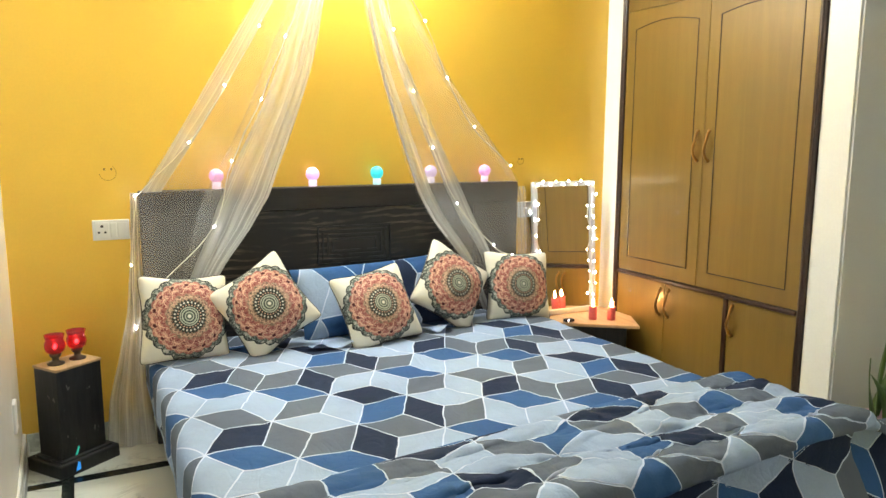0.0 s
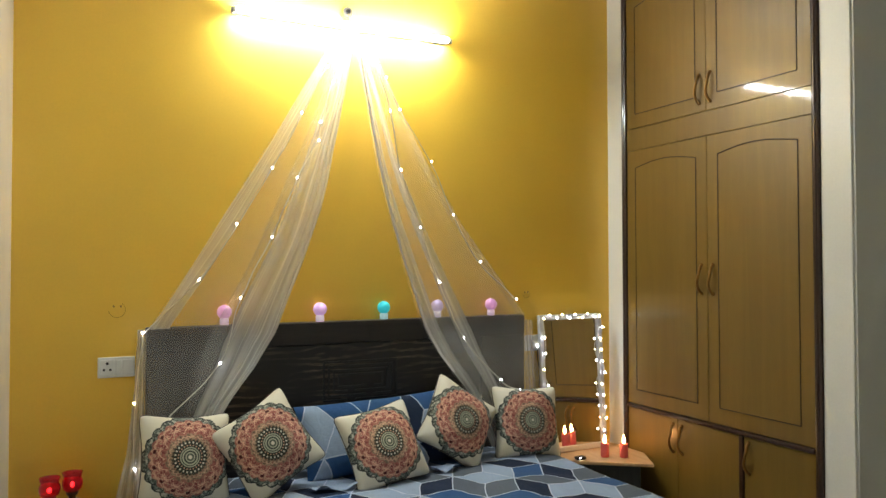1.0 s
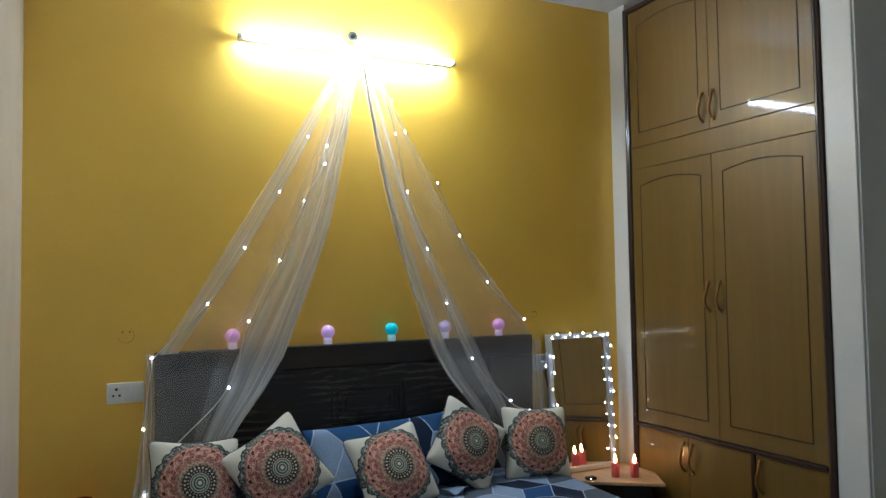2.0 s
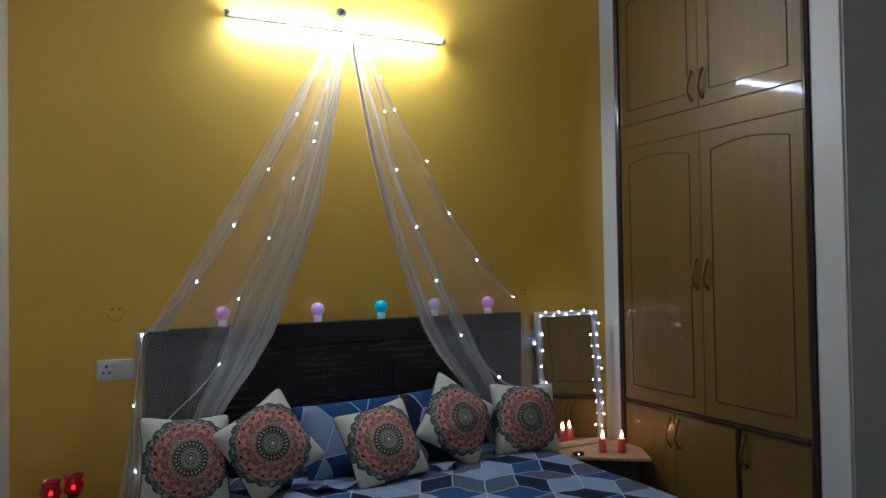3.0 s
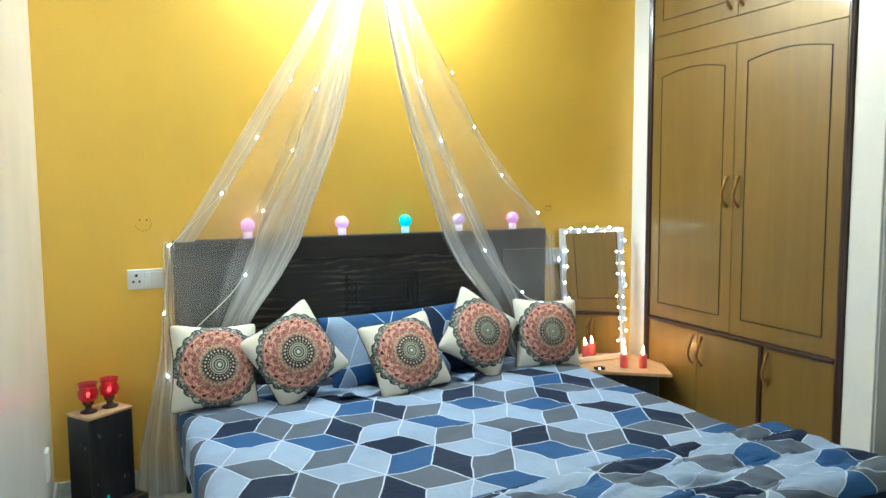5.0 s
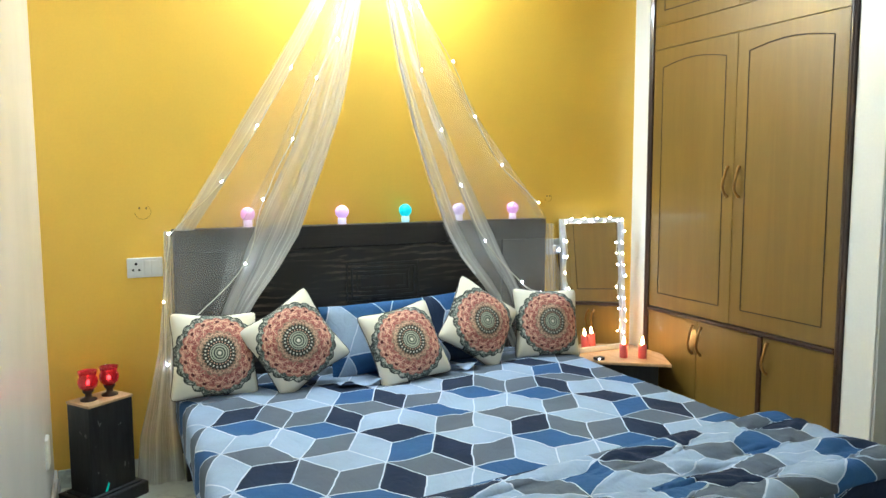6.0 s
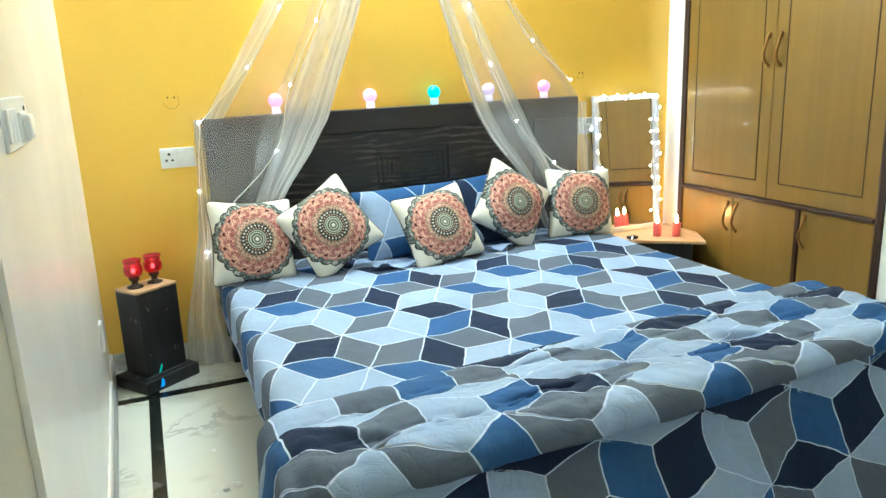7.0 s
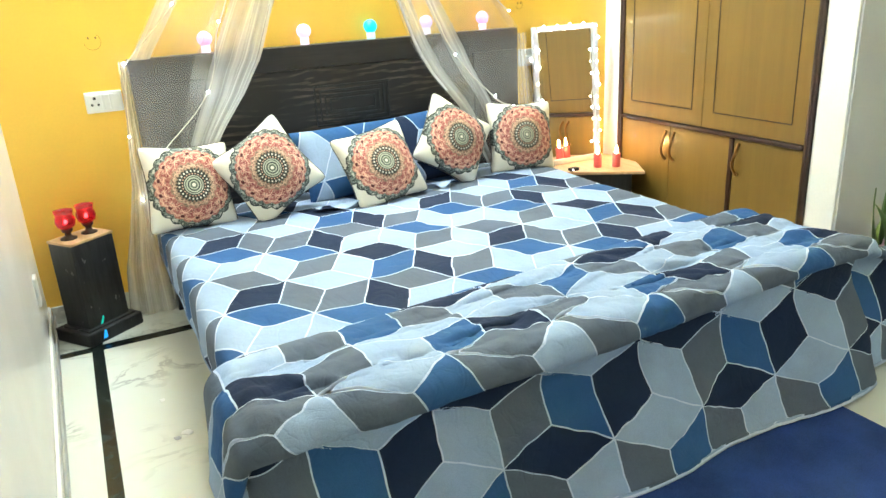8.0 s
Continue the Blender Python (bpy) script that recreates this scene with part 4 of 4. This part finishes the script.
# ---- coloured bulbs on the headboard ----
for x, c, word in ((-0.654, (0.80, 0.36, 0.66), "rosy pink"), (-0.187, (0.78, 0.50, 0.92), "lilac"), (0.157, (0.03, 0.62, 0.72), "turquoise"), (0.468, (0.58, 0.46, 0.74), "pale violet"), (0.803, (0.74, 0.34, 0.72), "purple pink")):
    th = thing("night_lamp", (x, -0.045, 1.163), "small lit %s globe night lamp on the headboard" % word, "night lamp", "lamps on the headboard")
    part("lamp_base", lathe([(0.021, 0), (0.021, 0.026), (0.017, 0.034)], (x, -0.045, 1.163), 16), glow("lamp_base_" + word.replace(" ", "_"), tuple(0.5 + 0.5 * v for v in c), 0.40), th, "glowing white plastic base", smooth=True)
    part("globe", ball((x, -0.045, 1.224), 0.034, None, 1.0, 18, 12), glow("globe_" + word.replace(" ", "_"), c, 0.33), th, "frosted round globe", smooth=True)

# ---- hook over the tube ----
hook = thing("wall_hook", (-0.043, -0.05, 2.75), "small round steel wall hook above the tube light", "hook")
part("hook_cup", sweep([(-0.043, -0.001, 2.75), (-0.043, -0.055, 2.75)], 0.026, 18), CHROME, hook)
part("hook_eye", sweep([(-0.043, -0.055, 2.75), (-0.043, -0.062, 2.75)], 0.012, 14), BLACK, hook)
part("hook_cord", sweep([(-0.04, -0.06, 2.735), (-0.036, -0.07, 2.70), (-0.042, -0.09, 2.63)], 0.005, 6), CHROME, hook)


# ---- sockets ----
def socket(x0, x1, z0, z1, label):
    th = thing("switch_socket", ((x0 + x1) / 2, 0, (z0 + z1) / 2), label, "socket")
    part("plate", box(x0, x1, -0.011, -0.0005, z0, z1, 0.004), PLASTIC, th)
    return th


s1 = socket(-1.196, -1.042, 0.942, 1.034, "white plastic socket and switch plate on the yellow wall")
part("socket_face", box(-1.186, -1.128, -0.0135, -0.010, 0.953, 1.023, 0.002), PLASTIC, s1)
for dx, dz, r in ((0, 0.018, 0.0065), (-0.013, -0.010, 0.0055), (0.013, -0.010, 0.0055)):
    part("pin_hole", sweep([(-1.157 + dx, -0.0142, 0.988 + dz), (-1.157 + dx, -0.011, 0.988 + dz)], r, 10), BLACK, s1)
part("rocker", box(-1.122, -1.096, -0.017, -0.010, 0.955, 1.021, 0.003), PLASTIC, s1)
part("blank_module", box(-1.092, -1.052, -0.0135, -0.010, 0.955, 1.021, 0.002), PLASTIC, s1)
s2 = socket(1.05, 1.20, 0.943, 1.036, "white plastic socket plate with a plugged-in charger")
ch = part("charger", box(1.088, 1.135, -0.052, -0.0112, 0.955, 1.0, 0.006), PLASTIC, s2, "small white plug-in charger")
part("charger_led", ball((1.112, -0.054, 0.975), 0.006), LED, ch)
part("charger_cord", sweep(spline([(1.112, -0.045, 0.957), (1.105, -0.06, 0.90), (1.125, -0.05, 0.82), (1.118, -0.05, 0.72)], 6), 0.003, 6), BLACK, s2, smooth=True)


def side_socket(y0, y1, z0, z1, label, deep=0.012):
    x0 = left_x((y0 + y1) / 2)
    th = thing("wall_socket", (x0, (y0 + y1) / 2, (z0 + z1) / 2), label, "socket")
    part("plate", box(x0 - 0.002, x0 + deep, y0, y1, z0, z1, 0.004), PLASTIC, th)
    return th


s3 = side_socket(-2.12, -1.83, 1.228, 1.325, "white switch plate with a plugged-in adapter on the side wall", 0.010)
xs = left_x(-1.975)
ad = part("adapter", box(xs + 0.009, xs + 0.030, -1.955, -1.895, 1.240, 1.290, 0.007), PLASTIC, s3, "white plug-in adapter")
part("adapter_prong_plate", box(xs + 0.009, xs + 0.016, -1.965, -1.885, 1.236, 1.296, 0.003), PLASTIC, s3)
for y in (-2.10, -2.06, -2.02):
    part("rocker", box(xs + 0.009, xs + 0.015, y - 0.014, y + 0.014, 1.245, 1.305, 0.002), PLASTIC, s3)
part("shadow_gap", box(xs + 0.0085, xs + 0.0125, -1.873, -1.868, 1.265, 1.305), BLACK, s3)
side_socket(-0.48, -0.40, 0.265, 0.385, "narrow white socket plate low on the side wall")

# ---- doodles on the wall ----


def doodle(x, z, r, name, label):
    bm = sweep([(x + r * math.cos(a), -0.001, z + r * math.sin(a)) for a in [math.pi * (1.05 + 1.25 * k / 12) for k in range(13)]], 0.0013, 5)
    th = solo(name, bm, plain("pencil_brown", (0.50, 0.27, 0.03), 0.8), label, "wall drawing")
    for s in (-0.4, 0.45):
        part("pencil_eye", ball((x + s * r, -0.001, z + 0.45 * r), 0.0042, None, 1.3), plain("pencil_dark", (0.30, 0.16, 0.03), 0.8), th)
    return th


doodle(-1.118, 1.245, 0.035, "wall_doodle", "faint brown pencilled smiling face on yellow wall")
doodle(1.066, 1.275, 0.022, "wall_doodle", "small faint pencilled face on yellow wall beside headboard")

# ---- left-hand table with candle glasses ----
TA = math.atan2(0.119, 0.165)


def turned(cx, cy, a, w, d):
    c, s = math.cos(a), math.sin(a)
    return [(cx + c * u - s * v, cy + s * u + c * v) for u, v in ((-w / 2, -d / 2), (w / 2, -d / 2), (w / 2, d / 2), (-w / 2, d / 2))]


TC = (-1.330, -0.212)
stand = thing("pedestal_table", (*TC, 0), "narrow black wooden pedestal table with pale top", "side table")
part("plinth", prism(turned(*TC, TA, 0.285, 0.225), 0.0, 0.058, 0.006), WORN_BLACK, stand)
part("plinth_step", prism(turned(*TC, TA, 0.245, 0.185), 0.058, 0.066, 0.003), WORN_BLACK, stand)
part("column", prism(turned(*TC, TA, 0.208, 0.148), 0.066, 0.446, 0.003), WORN_BLACK, stand)
part("tabletop", prism(turned(*TC, TA, 0.214, 0.154), 0.446, 0.458, 0.003), PINE, stand, "pale wooden top")


def goblet(x, y, z):
    th = thing("candle_glass", (x, y, z), "red glass candle holder with lit tealight on dark foot", "candle holder", "red candle glasses")
    part("foot", lathe([(0.034, 0), (0.034, 0.006), (0.014, 0.014), (0.013, 0.026), (0.022, 0.036), (0.024, 0.046)], (x, y, z), 20), plain("dark_bronze", (0.05, 0.03, 0.02), 0.4, 0.6), th, "dark turned foot", smooth=True)
    part("bowl", lathe([(0.020, 0.046), (0.036, 0.058), (0.041, 0.077), (0.039, 0.093), (0.033, 0.105), (0.040, 0.127), (0.037, 0.127), (0.030, 0.105), (0.035, 0.092), (0.037, 0.077), (0.030, 0.062), (0.004, 0.052)], (x, y, z), 24), RED_GLASS, th, "ruby red glass bowl", smooth=True)
    part("tealight", ball((x, y, z + 0.074), 0.008, None, 1.4), glow("tealight", (1.0, 0.62, 0.42), 45.0), th)
    return th


g = goblet(-1.372, -0.235, 0.458)
copy_thing(g, pose(-1.290, -0.185, 0.458))
ORIGIN[g] = Vector((-1.372, -0.235, 0.458))

# ---- right-hand nightstand, candles, mirror ----
ns = thing("nightstand", (1.32, -0.4, 0), "low dark corner nightstand with pale wooden top", "nightstand")
part("tabletop", prism([(1.09, -0.04), (1.09, -0.215), (1.537, -0.540), (1.655, -0.33), (1.655, -0.04)], 0.342, 0.360, 0.004), PINE, ns, "pale wooden top")
part("body", prism([(1.12, -0.05), (1.12, -0.20), (1.50, -0.475), (1.62, -0.29), (1.62, -0.05)], 0.0, 0.342, 0.004), BLACKWOOD, ns)


def candle(x, y, z):
    th = thing("candle", (x, y, z), "short red pillar candle with a bright flame", "candle", "red candles")
    part("wax", lathe([(0.022, 0), (0.0235, 0.004), (0.0235, 0.074), (0.020, 0.079), (0.008, 0.074)], (x, y, z), 22), RED_WAX, th, smooth=True)
    part("flame", lathe([(0.002, 0.076), (0.0075, 0.086), (0.0088, 0.094), (0.0055, 0.107), (0.0012, 0.124)], (x, y, z), 14), FLAME_M, th, "glowing flame", smooth=True)
    return th


c = candle(1.396, -0.297, 0.361)
copy_thing(c, pose(1.486, -0.352, 0.361))
adp = thing("power_adapter", (1.235, -0.285, 0.361), "small black battery box of the fairy lights", "battery box")
part("case", box(1.21, 1.265, -0.30, -0.262, 0.361, 0.378, 0.004), BLACK, adp)
part("indicator", ball((1.222, -0.302, 0.373), 0.003), LED, adp)

MX0, MX1, MZ1 = 1.109, 1.556, 1.150
MB = pose((MX0 + MX1) / 2, -0.105, 0.362, -4.0)
mirror = thing("mirror", MB.translation, "framed wall mirror wound with fairy lights on the nightstand", "mirror")
MH, MW, FW = 0.792, MX1 - MX0, 0.030


def mir(x0, x1, y0, y1, z0, z1, bevel=0.003):
    return box(x0, x1, y0, y1, z0, z1, bevel, None, MB)


part("glass", mir(-MW / 2 + 0.02, MW / 2 - 0.02, -0.006, 0.0, 0.02, MH - 0.02, 0), MIRROR, mirror, "clear mirror glass")
part("backing", mir(-MW / 2 + 0.01, MW / 2 - 0.01, 0.001, 0.012, 0.01, MH - 0.01), BLACKWOOD, mirror)
for x0, x1, z0, z1 in ((-MW / 2, -MW / 2 + FW, 0.0, MH), (MW / 2 - FW, MW / 2, 0.0, MH), (-MW / 2 + FW, MW / 2 - FW, MH - FW, MH), (-MW / 2 + FW, MW / 2 - FW, 0.0, FW)):
    part("mirror_frame", mir(x0, x1, -0.020, 0.006, z0, z1, 0.005), SILVER, mirror, "silvery white frame strip")


def on_mirror(x, z, y=-0.030):
    return MB @ Vector((x, y, z))


bl, wr = [], []
a_, b_ = MW / 2 - 0.02, MH - 0.02
for k in range(8):
    p = (-a_ + 0.01 * math.sin(k * 2.1), 0.02 + (b_ - 0.04) * k / 8)
    bl.append(on_mirror(*p))
for k in range(9):
    bl.append(on_mirror(-a_ + 2 * a_ * k / 9, b_ + (0.016 if k % 2 else -0.004)))
for k in range(11):
    bl.append(on_mirror(a_ + 0.010 * math.sin(k * 1.7), b_ - (b_ - 0.03) * k / 11))
string(bl, "white fairy lights wound round the mirror frame", [LED, LED, LED_WARM], sub=4, r=0.0042, wobble=0.012)

# ---- alcove: stool with plant ----
st = thing("low_stool", (1.72, -1.86, 0), "low dark wooden stool in the alcove", "stool")
part("stool_top", box(1.50, 1.98, -2.05, -1.68, 0.17, 0.195, 0.006), ESPRESSO, st)
for x in (1.53, 1.95):
    for y in (-2.02, -1.71):
        part("stool_leg", box(x - 0.018, x + 0.018, y - 0.018, y + 0.018, 0, 0.17, 0.003), ESPRESSO, st)
plant = thing("potted_plant", (1.635, -1.86, 0.196), "upright green snake plant in pink foil wrapped pot", "plant")
part("pot", lathe([(0.055, 0), (0.075, 0.02), (0.085, 0.07), (0.098, 0.085), (0.085, 0.088), (0.02, 0.075)], (1.635, -1.86, 0.196), 14), PINK, plant, "crinkled pink foil wrapped pot")
for k, (dx, dy, h, lean) in enumerate(((-0.03, 0.0, 0.20, -0.05), (0.0, -0.01, 0.30, -0.025), (0.035, 0.01, 0.24, 0.05), (0.015, 0.03, 0.17, 0.10), (-0.01, -0.03, 0.14, -0.09))):
    bm = bmesh.new()
    prev = None
    for q in range(9):
        t = q / 8
        w = 0.022 * math.sin(math.pi * min(1.0, 0.28 + 0.72 * t)) + 0.001
        p = Vector((1.635 + dx + lean * t * t, -1.86 + dy + 0.02 * math.sin(3 * t + k), 0.27 + (h + 0.07) * t))
        tw = 0.5 * k + t
        e = Vector((math.cos(tw), math.sin(tw), 0)) * w
        n_ = Vector((-math.sin(tw), math.cos(tw), 0)) * 0.003
        ring = [bm.verts.new(p - e), bm.verts.new(p + n_), bm.verts.new(p + e), bm.verts.new(p - n_)]
        if prev:
            for a in range(4):
                bm.faces.new((prev[a], prev[(a + 1) % 4], ring[(a + 1) % 4], ring[a]))
        prev = ring
    part("leaf", bm, LEAF, plant, smooth=True)

# ---- scraps on the floor and plinth ----
for x, y, r, mat, label in ((-1.111, -1.286, 0.020, PLASTIC, "small crumpled white paper scrap on the marble floor"), (-1.150, -1.305, 0.013, GREYPLASTIC, "tiny grey paper scrap on the marble floor"), (-1.165, -1.013, 0.012, PLASTIC, "tiny white paper scrap on the marble floor")):
    bm = bmesh.new()
    outline = [(x + r * (1 + 0.35 * math.sin(5 * k + 40 * x)) * math.cos(k * math.pi / 4), y + 0.8 * r * (1 + 0.3 * math.cos(3 * k)) * math.sin(k * math.pi / 4)) for k in range(8)]
    hub_lo, hub_hi = bm.verts.new((x, y, 0.0005)), bm.verts.new((x, y, 0.006))
    lo = [bm.verts.new((*p, 0.0005)) for p in outline]
    hi = [bm.verts.new((*p, 0.002 + 0.003 * (k % 2))) for k, p in enumerate(outline)]
    for k in range(8):
        n_ = (k + 1) % 8
        bm.faces.new((hi[k], hi[n_], hub_hi))
        bm.faces.new((lo[n_], lo[k], hub_lo))
        bm.faces.new((lo[k], lo[n_], hi[n_], hi[k]))
    solo("paper_scrap", bm, mat, label, "paper scrap")

foil = thing("led_light", (-1.318, -0.345, 0.02), "tiny blue and green LED light against the pedestal table", "LED light")


def sliver(poly, off):
    """Thin piece leaning on the column's broad face: poly runs along the face and up."""
    bm = prism(poly, 0.0005, 0.002)
    for v in bm.verts:
        u, up, w = v.co
        v.co = (TC[0] + math.cos(TA) * u + math.sin(TA) * (off + w), TC[1] + math.sin(TA) * u - math.cos(TA) * (off + w), up)
    return bm


part("lower_piece", sliver([(-0.075, 0.016), (-0.052, 0.020), (-0.054, 0.050), (-0.062, 0.056)], 0.1125), glow("blue_led", (0.02, 0.30, 0.85), 0.35), foil)
part("upper_piece", sliver([(-0.047, 0.068), (-0.036, 0.068), (-0.024, 0.100), (-0.030, 0.104)], 0.074), glow("green_led", (0.03, 0.60, 0.45), 0.22), foil, "green glowing tip")
